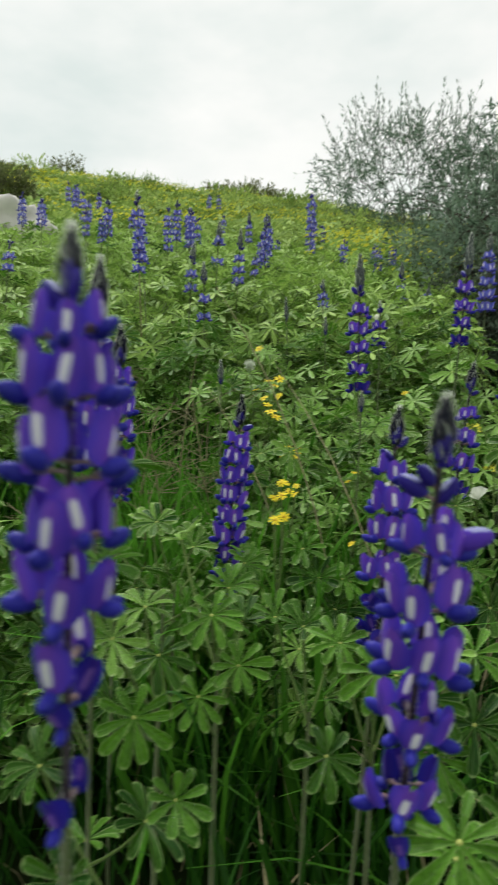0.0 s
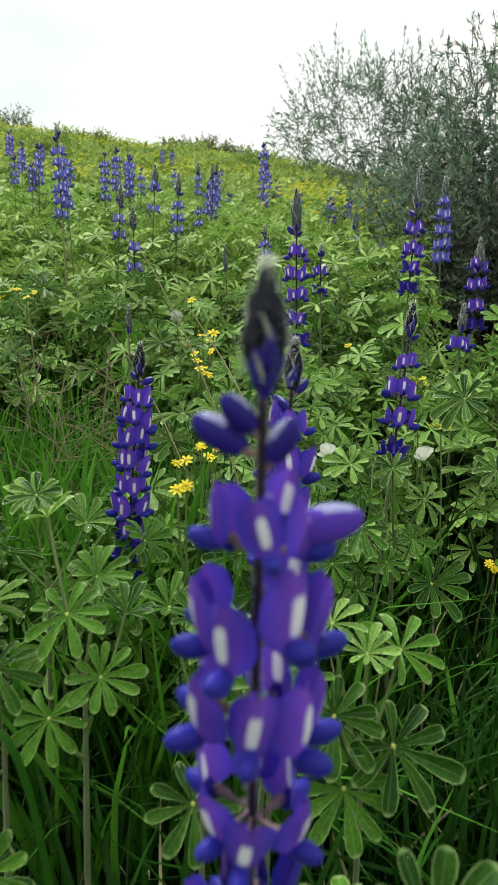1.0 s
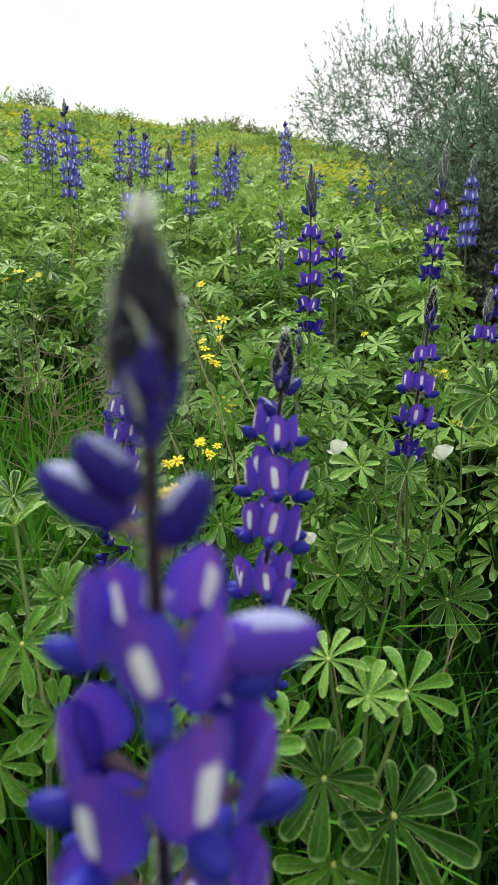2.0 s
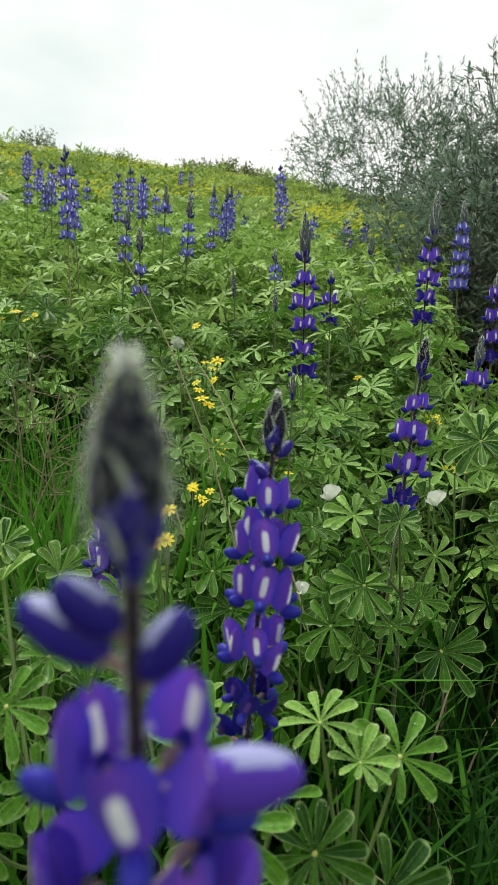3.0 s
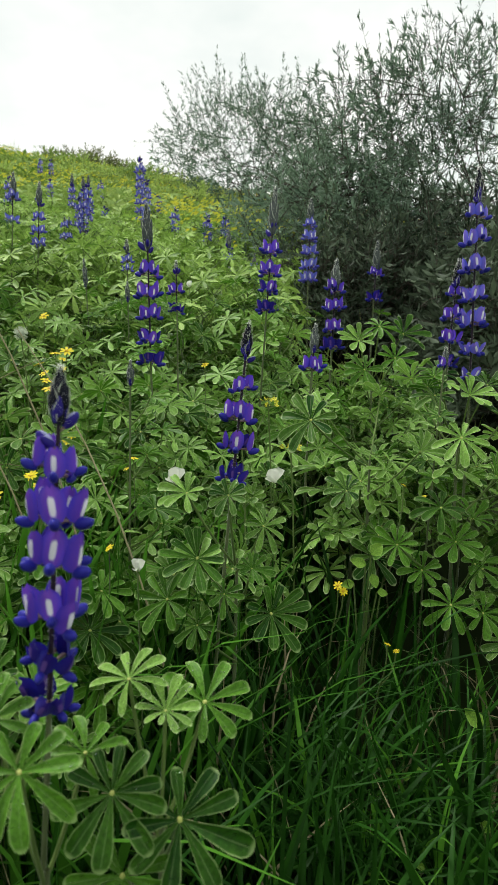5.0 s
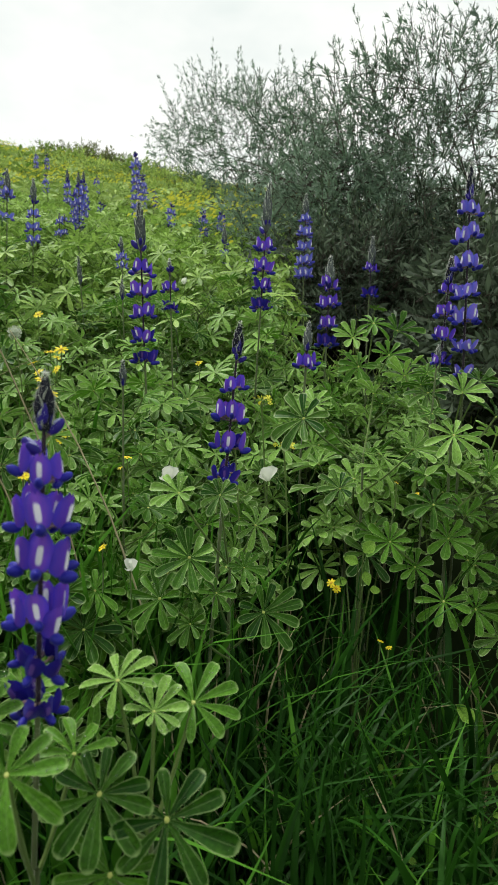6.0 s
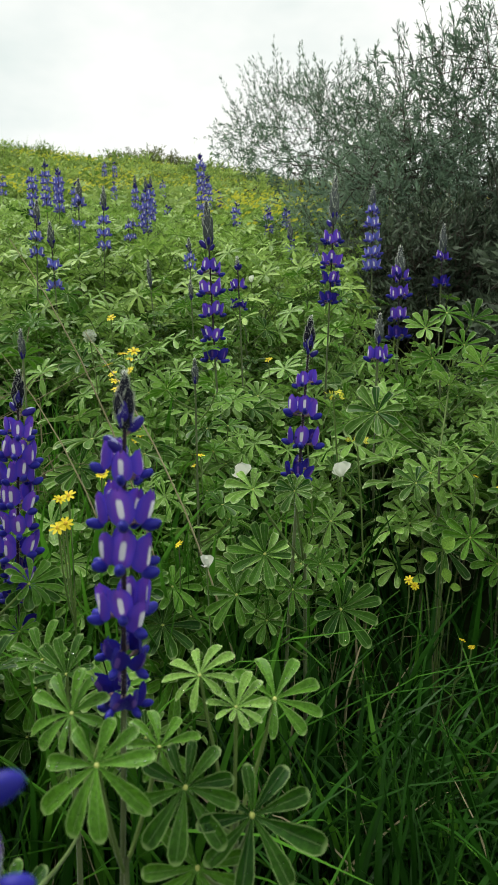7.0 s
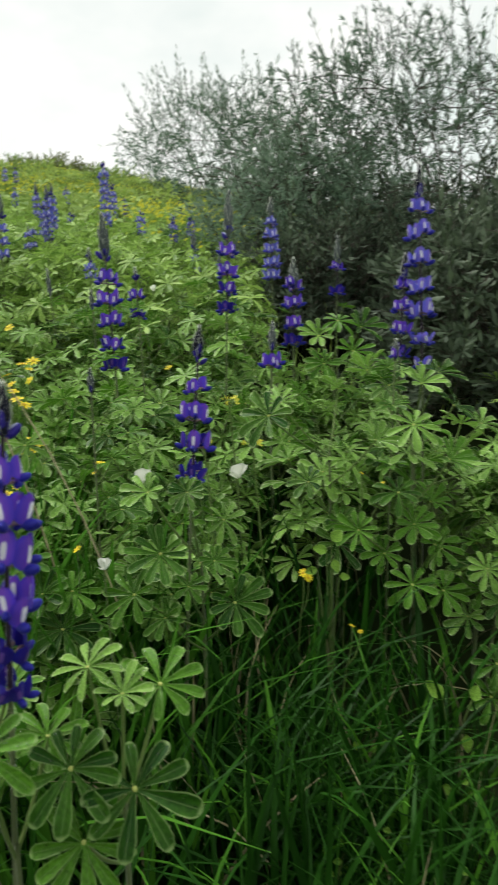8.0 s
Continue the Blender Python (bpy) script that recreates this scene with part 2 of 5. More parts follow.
SCRUB = surface("scrub_leaf", (0.065, 0.090, 0.025), (0.19, 0.22, 0.08), 5, 0.6, 0.15, 0.0, 0.05, 0.7, None, 0.15)
YELLOW = surface("yellow_petal", (0.80, 0.62, 0.015), (0.92, 0.80, 0.04), 60, 0.5, 0.25, spec=0.2)
ORANGE = surface("flower_disc", (0.52, 0.32, 0.01), (0.70, 0.46, 0.02), 200, 0.7)
MUSTARD = surface("mustard_petal", (0.56, 0.53, 0.03), (0.80, 0.77, 0.09), 60, 0.5, 0.25, spec=0.2)
WHITE = surface("white_petal", (0.72, 0.75, 0.64), (0.88, 0.90, 0.82), 60, 0.55, 0.5)
BROAD = surface("broad_leaf", (0.09, 0.22, 0.018), (0.22, 0.40, 0.05), 40, 0.45, 0.3, 0.0, 0.2, 0.5, (0.30, 0.48, 0.12), 0.15)
STONE = surface("limestone", (0.34, 0.32, 0.29), (0.68, 0.66, 0.62), 7, 0.9, 0.0, 0.0, 0.6)
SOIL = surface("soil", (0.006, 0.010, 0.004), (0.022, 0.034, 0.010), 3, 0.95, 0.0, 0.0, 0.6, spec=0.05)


def water():
    mat = bpy.data.materials.new("dew")
    mat.use_nodes = True
    skin = mat.node_tree.nodes["Principled BSDF"]
    skin.inputs["Base Color"].default_value = (1, 1, 1, 1)
    skin.inputs["Roughness"].default_value = 0.02
    skin.inputs["IOR"].default_value = 1.33
    skin.inputs["Transmission Weight"].default_value = 1.0
    return mat


DEW = water()


# ---- shapes ----
class Shape:
    """Vertices, faces, material slots and leaf coordinates, gathered and then linked as one mesh."""

    def __init__(self):
        self.verts, self.faces, self.slots, self.uvs, self.count = [], [], [], [], 0

    def grid(self, points, slot=0, wrap=False, uv=None):
        """points: rows of equally many places."""
        rows, cols = len(points), len(points[0])
        base = self.count
        self.verts.append(np.array(points, dtype=float).reshape(-1, 3))
        if uv is None:
            uv = [(0.25, 0.5)] * (rows * cols)
        self.uvs.append(np.array(uv, dtype=float))
        for r in range(rows - 1):
            for c in range(cols if wrap else cols - 1):
                d = (c + 1) % cols
                self.faces.append((base + r * cols + c, base + r * cols + d, base + (r + 1) * cols + d, base + (r + 1) * cols + c))
                self.slots.append(slot)
        self.count += rows * cols
        return self

    def tube(self, line, radii, slot=0, sides=6):
        rows = []
        for i, p in enumerate(line):
            a, b = Vector(line[max(i - 1, 0)]), Vector(line[min(i + 1, len(line) - 1)])
            along = (b - a).normalized()
            side = along.orthogonal().normalized() if abs(along.z) > 0.999 else along.cross(Vector((0, 0, 1))).normalized()
            up = along.cross(side)
            rows.append([tuple(Vector(p) + radii[i] * (side * math.cos(k * math.tau / sides) + up * math.sin(k * math.tau / sides))) for k in range(sides)])
        return self.grid(rows, slot, True)

    def egg(self, centre, radii, turn=None, slot=0, sides=8, rings=6, pinch=0.0):
        rows = []
        turn = turn or Matrix.Identity(3)
        for i in range(rings + 1):
            a = math.pi * (0.02 + 0.96 * i / rings)
            fat = math.sin(a) * (1 - pinch * (0.5 - 0.5 * math.cos(a)))
            rows.append([tuple(Vector(centre) + turn @ Vector((radii[0] * fat * math.cos(k * math.tau / sides), -radii[1] * math.cos(a), radii[2] * fat * math.sin(k * math.tau / sides)))) for k in range(sides)])
        return self.grid(rows, slot, True)

    def add(self, other, m, slot=None):
        """Another shape's copy, placed by a 4 x 4 matrix."""
        a = np.array(m)
        base = self.count
        for v, uv in zip(other.verts, other.uvs):
            self.verts.append(v @ a[:3, :3].T + a[:3, 3])
            self.uvs.append(uv)
        self.faces += [tuple(i + base for i in f) for f in other.faces]
        self.slots += other.slots if slot is None else [slot] * len(other.slots)
        self.count += other.count
        return self

    def mesh(self, name, materials, smooth=True):
        data = bpy.data.meshes.new(name)
        verts = np.concatenate(self.verts)
        data.from_pydata(verts.tolist(), [], self.faces)
        for mat in materials:
            data.materials.append(mat)
        data.polygons.foreach_set("material_index", self.slots)
        data.polygons.foreach_set("use_smooth", [smooth] * len(self.faces))
        layer = data.uv_layers.new(name="UVMap")
        corner = np.zeros(len(data.loops), dtype=np.int32)
        data.loops.foreach_get("vertex_index", corner)
        layer.data.foreach_set("uv", np.concatenate(self.uvs)[corner].astype(np.float32).ravel())
        data.update()
        return data


def part(name, data, parent, label="", m=None):
    """One mesh object under a thing or a part."""
    ob = new(name, data)
    ob.parent = parent
    if m is not None:
        ob.matrix_basis = m
    return tagged(ob, label)


def thing(name, at, label, category, group="", kind=""):
    ob = new(name)
    ob.location = at
    ob.empty_display_size = 0.02
    return tagged(ob, label, category, group, kind)


def bend(a, b, c, n):
    """A smooth line from a to c, pulled towards b."""
    a, b, c = Vector(a), Vector(b), Vector(c)
    return [tuple(a * (1 - u) ** 2 + b * 2 * u * (1 - u) + c * u * u) for u in (i / (n - 1) for i in range(n))]


def turned(x, y, z, rx=0, ry=0, rz=0, size=1.0):
    return pose(x, y, z, rx, ry, rz) @ Matrix.Scale(size, 4)




# ---- the hillside ----
def ground(x, y):
    run = y - 0.6
    up = 0.36 * (math.sqrt(run * run + 0.04) + run) / 2
    if y > 9.0:
        past = y - 9.0
        up = 0.36 * 8.4 + 0.36 * 0.9 * (1 - math.exp(-past / 0.9)) - 0.06 * past
    side = -(0.05 + 0.10 * min(max(y, 0) / 10, 1.2)) * 9 * math.tanh(x / 9)
    low = -0.25 * max(-y - 0.5, 0) / (1 + 0.1 * abs(y))
    rough = 0.05 * noise.noise((x * 1.1, y * 1.1, 3.0)) * min(1.0, max(abs(y) / 3, 0.25)) + 0.012 * noise.noise((x * 7, y * 7, 9.0))
    return -0.02 + up + side + low + rough


def hillside():
    xs = [math.copysign(abs(u) ** 2.6, u) * 160 for u in np.linspace(-1, 1, 121)]
    ys = [1.2 + math.copysign(abs(u) ** 2.6, u) * 160 for u in np.linspace(-1, 1, 141)]
    s = Shape().grid([[(x, y, ground(x, y)) for x in xs] for y in ys])
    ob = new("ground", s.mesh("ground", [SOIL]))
    return tagged(ob, "dark soil of the sloping flower meadow", "ground", "", "structure")


hillside()


# ---- lupin leaves ----
def palmate(seed, leaflets=9, stations=6, petiole=1.1, fine=True, tilt=35):
    """A palmate leaf, its longest leaflet 1 long; the origin is the foot of the petiole, which bends outwards along +y."""
    r = random.Random(seed)
    s = Shape()
    hub = Vector((0, 0.75 * petiole, 0.80 * petiole))
    if fine:
        if petiole:
            s.tube(bend((0, 0, 0), (0, 0.55 * petiole, 0.35 * petiole), hub, 5), [0.035, 0.030, 0.027, 0.025, 0.03], 1, 5)
        s.egg(hub + Vector((0, 0, 0.01)), (0.045, 0.045, 0.03), None, 2, 6, 3)
    else:
        s.tube([(0, 0, 0), tuple(hub)], [0.03, 0.03], 1, 3)
    plane = Matrix.Rotation(radians(-tilt + r.uniform(-8, 8)), 3, "X") @ Matrix.Rotation(radians(r.uniform(-10, 10)), 3, "Y")
    rise = radians(r.uniform(8, 34))
    sag = r.uniform(0.08, 0.34)
    full = r.uniform(146, 168)
    for i in range(leaflets):
        way = radians(-full + 2 * full * i / (leaflets - 1) + r.uniform(-6, 6))
        long = (0.70 + 0.30 * math.cos(way * 0.5) ** 2) * r.uniform(0.88, 1.05)
        wide = long * r.uniform(0.118, 0.145)
        droop = sag * r.uniform(0.6, 1.5)
        lift = rise + radians(r.uniform(-10, 10))
        twist = r.uniform(-0.45, 0.45)
        sway = r.uniform(-0.07, 0.07) * long
        rows, uvs = [], []
        profile = ((0.0, 0.11), (0.20, 0.30), (0.45, 0.66), (0.70, 0.97), (0.86, 0.95), (0.96, 0.64), (1.0, 0.20)) if stations == 6 else (((0.0, 0.12), (0.40, 0.60), (0.76, 1.0), (1.0, 0.42)) if stations == 4 else ((0.0, 0.1), (0.65, 1.0), (1.0, 0.25)))
        for v, w in profile:
            along = long * v
            height = along * math.sin(lift) - droop * long * v * v
            reach = along * math.cos(lift)
            row = []
            for u in ((-1, -0.5, 0, 0.5, 1) if stations == 6 else (-1, 0, 1)):
                across = u * wide * w
                fold = abs(u) * wide * w * ((0.95 if fine else 0.62) - 0.50 * v)
                p = Vector((across + sway * v * v, reach, height + fold + across * twist * v))
                p = Matrix.Rotation(-way, 3, "Z") @ p
                row.append(tuple(hub + plane @ p))
                uvs.append((0.5 + 0.5 * u, v))
            rows.append(row)
        s.grid(rows, 0, False, uvs)
    return s


FINE = [palmate(k, (9, 10, 11, 10, 9, 10)[k], 6, 1.2, True, (25, 38, 30, 45, 20, 33)[k]) for k in range(6)]
PLAIN = [palmate(20 + k, (8, 9, 8, 7)[k], 3, 0.9, False, (20, 35, 45, 10)[k]) for k in range(4)]
MEDIUM = [palmate(40 + k, (8, 9, 8)[k], 4, 1.1, False, (15, 30, 40)[k]) for k in range(3)]
FINE_MESH = [s.mesh("leaf", [LEAF, PETIOLE, HUB]) for s in FINE]
PALE_LIT_MESH = [s.mesh("leaf", [LEAF_PALE_LIT, PETIOLE, HUB]) for s in FINE]


# ---- lupin flowers ----
def flower_parts(seed, across=9, up=7, sides=8):
    """One pea flower that points along +y, 1 long: stalk and calyx, upright banner with its sides swept back, plump keel below it."""
    r = random.Random(seed)
    stalk = Shape().tube(bend((0, 0, 0), (0, 0.20, -0.02), (0, 0.38, 0.0), 4), [0.032, 0.030, 0.032, 0.055], 0, 5)
    stalk.egg((0, 0.43, 0.0), (0.085, 0.13, 0.085), None, 0, 6, 4, 0.2)
    keel = Shape().egg((0, 0.73, -0.10 + r.uniform(-0.03, 0.03)), (0.128, 0.245, 0.150), Matrix.Rotation(radians(8 + r.uniform(-10, 10)), 3, "X"), 0, sides, 7 if sides > 6 else 5, 0.05)
    banner = Shape()
    rows = []
    lean = r.uniform(-0.06, 0.06)
    for i in range(up):
        h = i / (up - 1)
        wide = 0.285 * (1 - 0.55 * abs(2 * h - 0.95) ** 3.2)
        row = []
        for k in range(across):
            q = -1 + 2 * k / (across - 1)
            side = abs(q) * wide / 0.285
            x = wide * q + lean * h
            y = 0.62 + 0.10 * math.sin(math.pi * min(h * 0.8, 1)) + 0.06 * h * h * side - 0.36 * max(side - 0.22, 0) ** 1.1 + 0.030 * math.sin(5 * q + seed) * h
            z = -0.08 + 0.80 * h - 0.07 * math.exp(-(q / 0.20) ** 2) * h ** 5 - 0.06 * h * max(side - 0.6, 0) + 0.025 * math.sin(7 * q + 2 * seed) * h
            row.append((x, y, z))
        rows.append(row)
    banner.grid(rows, 0, False, [(k / (across - 1), i / (up - 1)) for i in range(up) for k in range(across)])
    return stalk, banner, keel


FLOWERS = [flower_parts(k, 11, 9, 10) for k in range(3)]
SMALL = [flower_parts(k + 5, 7, 6, 6) for k in range(2)]
STALK_MESH = [f[0].mesh("flower", [CALYX]) for f in FLOWERS]
BANNER_MESH = [f[1].mesh("banner", [BANNER]) for f in FLOWERS]
OLD_MESH = [f[1].mesh("banner", [OLD_BANNER]) for f in FLOWERS]
LIGHT_MESH = [f[1].mesh("banner", [LIGHT_BANNER]) for f in FLOWERS]
KEEL_MESH = [f[2].mesh("keel", [KEEL]) for f in FLOWERS]


def whole_flower(f):
    s = Shape()
    for k, piece in enumerate(f):
        base = len(s.slots)
        s.add(piece, Matrix.Identity(4))
        s.slots[base:] = [(1, 0, 2)[k]] * len(piece.slots)
    return s


SMALL_WHOLE = [whole_flower(f) for f in SMALL]
SMALL_MESH = [s.mesh("flower", [BANNER, CALYX, KEEL]) for s in SMALL_WHOLE]
SMALL_HAZE = [s.mesh("flower", [HAZE_BANNER, CALYX, HAZE_KEEL]) for s in SMALL_WHOLE]
SMALL_OLD = [s.mesh("flower", [OLD_BANNER, CALYX, KEEL]) for s in SMALL_WHOLE]


def half_open():
    """A closed young flower, its folded banner pale along the upper edge, sky sheen in that colour."""
    s = Shape().tube(bend((0, 0, 0), (0, 0.12, 0), (0, 0.26, 0.03), 4), [0.035, 0.04, 0.05, 0.09], 2, 6)
    first = len(s.faces)
    s.egg((0, 0.55, 0.07), (0.145, 0.36, 0.20), Matrix.Rotation(radians(6), 3, "X"), 0, 18, 14, 0.05)
    for n in range(first, len(s.faces)):
        ring, k = divmod(n - first, 18)
        if ((k - 4) / 2.4) ** 2 + ((ring - 8.5) / 3.6) ** 2 < 1:
            s.slots[n] = 1
    return s


HALF_MESH = half_open().mesh("flower", [NAVY, SHEEN_EDGE, CALYX])
SIDE_MESH = half_open().mesh("flower", [BANNER, SHEEN_EDGE, CALYX])


def bud_spike(length, wide, seed, hairs=0):
    """The closed tip of a spike: overlapping downy buds on a tapered core, standing on the origin."""
    r = random.Random(seed)
    s = Shape()
    n = 7
    s.tube([(0, 0, length * (0.02 + 0.90 * i / n)) for i in range(n + 1)], [wide * 0.30 * (1 - (i / n) ** 1.6 * 0.8) for i in range(n + 1)], 0, 7)
    rings = 5
    for i in range(rings):
        h = i / (rings - 1)
        fat = wide * 0.5 * (0.80 + 0.32 * math.sin(math.pi * min(h * 1.3, 1))) * (1 - 0.56 * h ** 2.4)
        count = 4
        for k in range(count):
            a = math.tau * (k + 0.5 * (i % 2)) / count + r.uniform(-0.2, 0.2)
            lean = radians(90 - 15 + 10 * h + r.uniform(-7, 7))
            turn = Matrix.Rotation(a, 3, "Z") @ Matrix.Rotation(lean, 3, "X")
            out = fat * 0.52
            z = length * (0.10 + 0.74 * h)
            first = len(s.slots)
            s.egg((-math.sin(a) * out, math.cos(a) * out, z), (fat * 0.60, length * 0.19, fat * 0.50), turn, 2 if h < 0.15 and r.random() < 0.4 else 0, 12, 6, 0.35)
            for n in range(first, len(s.slots)):
                if (n - first) % 12 in (0, 6) and (n - first) // 12 > 0:
                    s.slots[n] = 1
    for _ in range(hairs):
        h = r.random() ** 0.6
        a = r.uniform(0, math.tau)
        out = wide * 0.5 * (0.80 + 0.35 * math.sin(math.pi * min(h * 1.3, 1))) * (1 - 0.62 * h ** 2.2) * 0.9
        p = Vector((math.cos(a) * out, math.sin(a) * out, length * (0.04 + 0.96 * h)))
        d = Vector((math.cos(a), math.sin(a), r.uniform(-0.1, 0.3))).normalized() * r.uniform(0.0010, 0.0026)
        q = Vector((-math.sin(a), math.cos(a), 0)) * 0.00022
        s.grid([[tuple(p - q), tuple(p + q)], [tuple(p + d - q * 0.4), tuple(p + d + q * 0.4)]], 3)
    for _ in range(hairs // 8):
        a, up = r.uniform(0, math.tau), r.uniform(0.1, 1.5)
        d = Vector((math.cos(a) * math.cos(up), math.sin(a) * math.cos(up), math.sin(up)))
        p = Vector((0, 0, length * r.uniform(0.92, 1.0))) + d * wide * 0.08
        q = d.orthogonal().normalized() * 0.00016
        s.grid([[tuple(p - q), tuple(p + q)], [tuple(p + d * wide * 0.10 - q * 0.4), tuple(p + d * wide * 0.10 + q * 0.4)]], 3)
    return s


def downy_cone(length, wide, seed, hair=1.0):
    """The closed tip of a spike seen close: long dark buds in a spiral, pale calyx lobes between them, a fringe of silvery hairs."""
    r = random.Random(seed)
    s = Shape()

    def girth(h):
        return wide * 0.5 * (0.62 + 0.55 * math.sin(math.pi * min(max(h, 0.0) * 0.95 + 0.10, 1.0)) ** 0.9) * (1 - 0.62 * max(h, 0.0) ** 2.6)

    s.tube([(0, 0, length * (0.02 + 0.86 * i / 7)) for i in range(8)], [girth(0.02 + 0.86 * i / 7) * 0.62 for i in range(8)], 0, 8)
    count = 19
    for i in range(count):
        h = i / (count - 1)
        a = i * 2.39996 + r.uniform(-0.15, 0.15)
        z, out = length * (0.06 + 0.66 * h), girth(h)
        lean = radians(90 - 8 + 16 * h + r.uniform(-4, 4))
        turn = Matrix.Rotation(a, 3, "Z") @ Matrix.Rotation(lean, 3, "X")
        side = Vector((-math.sin(a), math.cos(a), 0))
        s.egg(side * out * 0.56 + Vector((0, 0, z + length * 0.10)), (out * 0.46, length * 0.17, out * 0.40), turn, 2 if h < 0.25 else 0, 10, 7, 0.30)
        for flank in ((1,) if i % 2 else ((-1,) if hair > 1 else ())):
            b = a + flank * 0.55
            edge = Vector((-math.sin(b), math.cos(b), 0))
            line = bend(tuple(edge * out * 0.78 + Vector((0, 0, z - length * 0.02))), tuple(edge * out * 0.98 + Vector((0, 0, z + length * 0.09))), tuple(side * out * 0.90 + Vector((0, 0, z + length * 0.21))), 6)
            s.tube(line, [0.0002, wide * 0.026, wide * 0.042, wide * 0.040, wide * 0.026, 0.0001], 1, 5)
    for k in range(1100):
        h = r.random() ** 0.75
        a = r.uniform(0, math.tau)
        out = girth(h) * 0.92
        p = Vector((math.cos(a) * out, math.sin(a) * out, length * (0.02 + 0.94 * h)))
        d = Vector((math.cos(a), math.sin(a), r.uniform(-0.15, 0.30))).normalized() * r.uniform(0.0011, 0.0024)
        q = Vector((-math.sin(a), math.cos(a), 0)) * 0.00006 * hair
        s.grid([[tuple(p - q), tuple(p + q)], [tuple(p + d - q * 0.3), tuple(p + d + q * 0.3)]], 3)
    for k in range(90):
        a, up = r.uniform(0, math.tau), r.uniform(0.4, 1.5)
        d = Vector((math.cos(a) * math.cos(up), math.sin(a) * math.cos(up), math.sin(up)))
        p = Vector((math.cos(a) * wide * 0.09, math.sin(a) * wide * 0.09, length * r.uniform(0.80, 0.95)))
        q = d.orthogonal().normalized() * 0.00010
        t = p + d * wide * r.uniform(0.08, 0.20)
        s.grid([[tuple(p - q), tuple(p + q)], [tuple(t - q * 0.4), tuple(t + q * 0.4)]], 3)
    return s


def lupin(tip, low, wide, whorls, bud=0.25, fine=1, leaves=6, per=5, open_top=True, label="", leaf_size=0.040, sparse=0, levels=None, closed=()):
    """A flowering lupin. tip and low: the top of its spike and its lowest whorl; wide: the whorls' width; bud: the share of closed buds.
    fine: 2 every petal apart, 1 and 0 every flower apart. levels: how far down from the tip each whorl sits;
    closed: half-open flowers above them, as level, bearing, lift and size."""
    r = random.Random(round(tip[0] * 1000) * 31 + round(tip[2] * 1000))
    tip, low = Vector(tip), Vector(low)
    far = tip.y > 1.6
    length = (tip - low).length
    lean = (low - tip) / max(tip.z - low.z, 0.01)
    gz = ground(low.x, low.y)
    drop = max(low.z - gz, 0.05)
    foot = Vector((low.x + lean.x * drop * 0.6 + r.uniform(-0.02, 0.02), low.y + lean.y * drop * 0.6 + r.uniform(-0.01, 0.02), 0))
    foot.z = ground(foot.x, foot.y) - 0.01
    ob = thing("lupin", foot, label or "blue lupin in flower with a silvery bud tip", "lupin", "flowering lupins")
    tip, low = tip - foot, low - foot
    span = tip - low
    # stem below the flowers, dark axis among them
    thick = min(max(wide * 0.036, 0.0013), 0.0020)
    below = bend((0, 0, 0), tuple(low - span.normalized() * drop * 0.5), tuple(low), 7)
    part("stem", Shape().tube(below, [thick * (1.25 - 0.25 * i / 6) for i in range(7)], 0, 7).mesh("stem", [TWIG if "brown stalk" in label else STEM]), ob)
    top = low + span * (1 - bud)
    axis = Shape().tube([tuple(low), tuple((low + top) / 2), tuple(top + span * bud * 0.3)], [thick, thick * 0.85, thick * 0.7], 0, 6)
    for _ in range(900 if fine == 2 else 0):
        # short silvery hairs along the axis and the upper stem
        p = low + (top - low) * r.uniform(-0.4, 1.0)
        a = r.uniform(0, math.tau)
        d = Vector((math.cos(a), math.sin(a), r.uniform(-0.2, 0.4))).normalized()
        q = Vector((0, 0, 0.00006))
        p = p + d * thick * 0.7
        axis.grid([[tuple(p - q), tuple(p + q)], [tuple(p + d * 0.0019 - q * 0.4), tuple(p + d * 0.0019 + q * 0.4)]], 1)
    part("spike_axis", axis.mesh("spike_axis", [AXIS, DOWN]), ob, "dark downy flower axis")
    light = "light violet" in label
    # far spikes take the hazed copies, unless the shrub shades them
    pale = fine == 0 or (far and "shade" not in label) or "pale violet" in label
    upright = Vector((0, 0, 1)).rotation_difference(span).to_matrix().to_4x4()
    if fine == 2:
        cone = downy_cone(length * bud * 0.98, min(wide * 0.30, length * bud * 0.34, 0.0132), r.randint(0, 99), 1.0 if foot.y < 0.36 else 2.2)
    else:
        cone = bud_spike(length * bud, min(wide * 0.40, length * bud * 0.38), r.randint(0, 99), 620 if fine else 60)
    part("bud_spike", cone.mesh("bud_spike", [BUD if fine == 2 else BUD_GREY, FUZZ, NAVY, DOWN]), ob, "dark buds under silvery down", Matrix.Translation(top) @ upright)
    for i in range(whorls):
        u = i / max(whorls - 1, 1)
        at = top + (low - top) * ((0.075 + 0.925 * u) if fine == 2 else (0.035 + 0.965 * u))
        if levels:
            at = tip - span * levels[i]
        first = i == 0 and open_top and whorls > 2 and not levels
        size = wide / 2 * (0.88 if first else ((0.78 if wide < 0.053 else 0.86) if levels and i == 0 else 1.0)) * r.uniform(0.95, 1.05)
        n = per if not first else min(max(per - 1, 3), 4)
        if levels and i == 0 and whorls > 1:
            n = per - 1
        if i >= whorls - sparse:
            n = 2
        turn0 = 176 + r.uniform(-16, 16) if fine == 2 else r.uniform(0, 360)
        for k in range(n):
            up = ((26 if fine == 2 else 44) if first else 10 - 18 * u) + r.uniform(-9, 9) + (r.uniform(-18, 18) if first else 0)
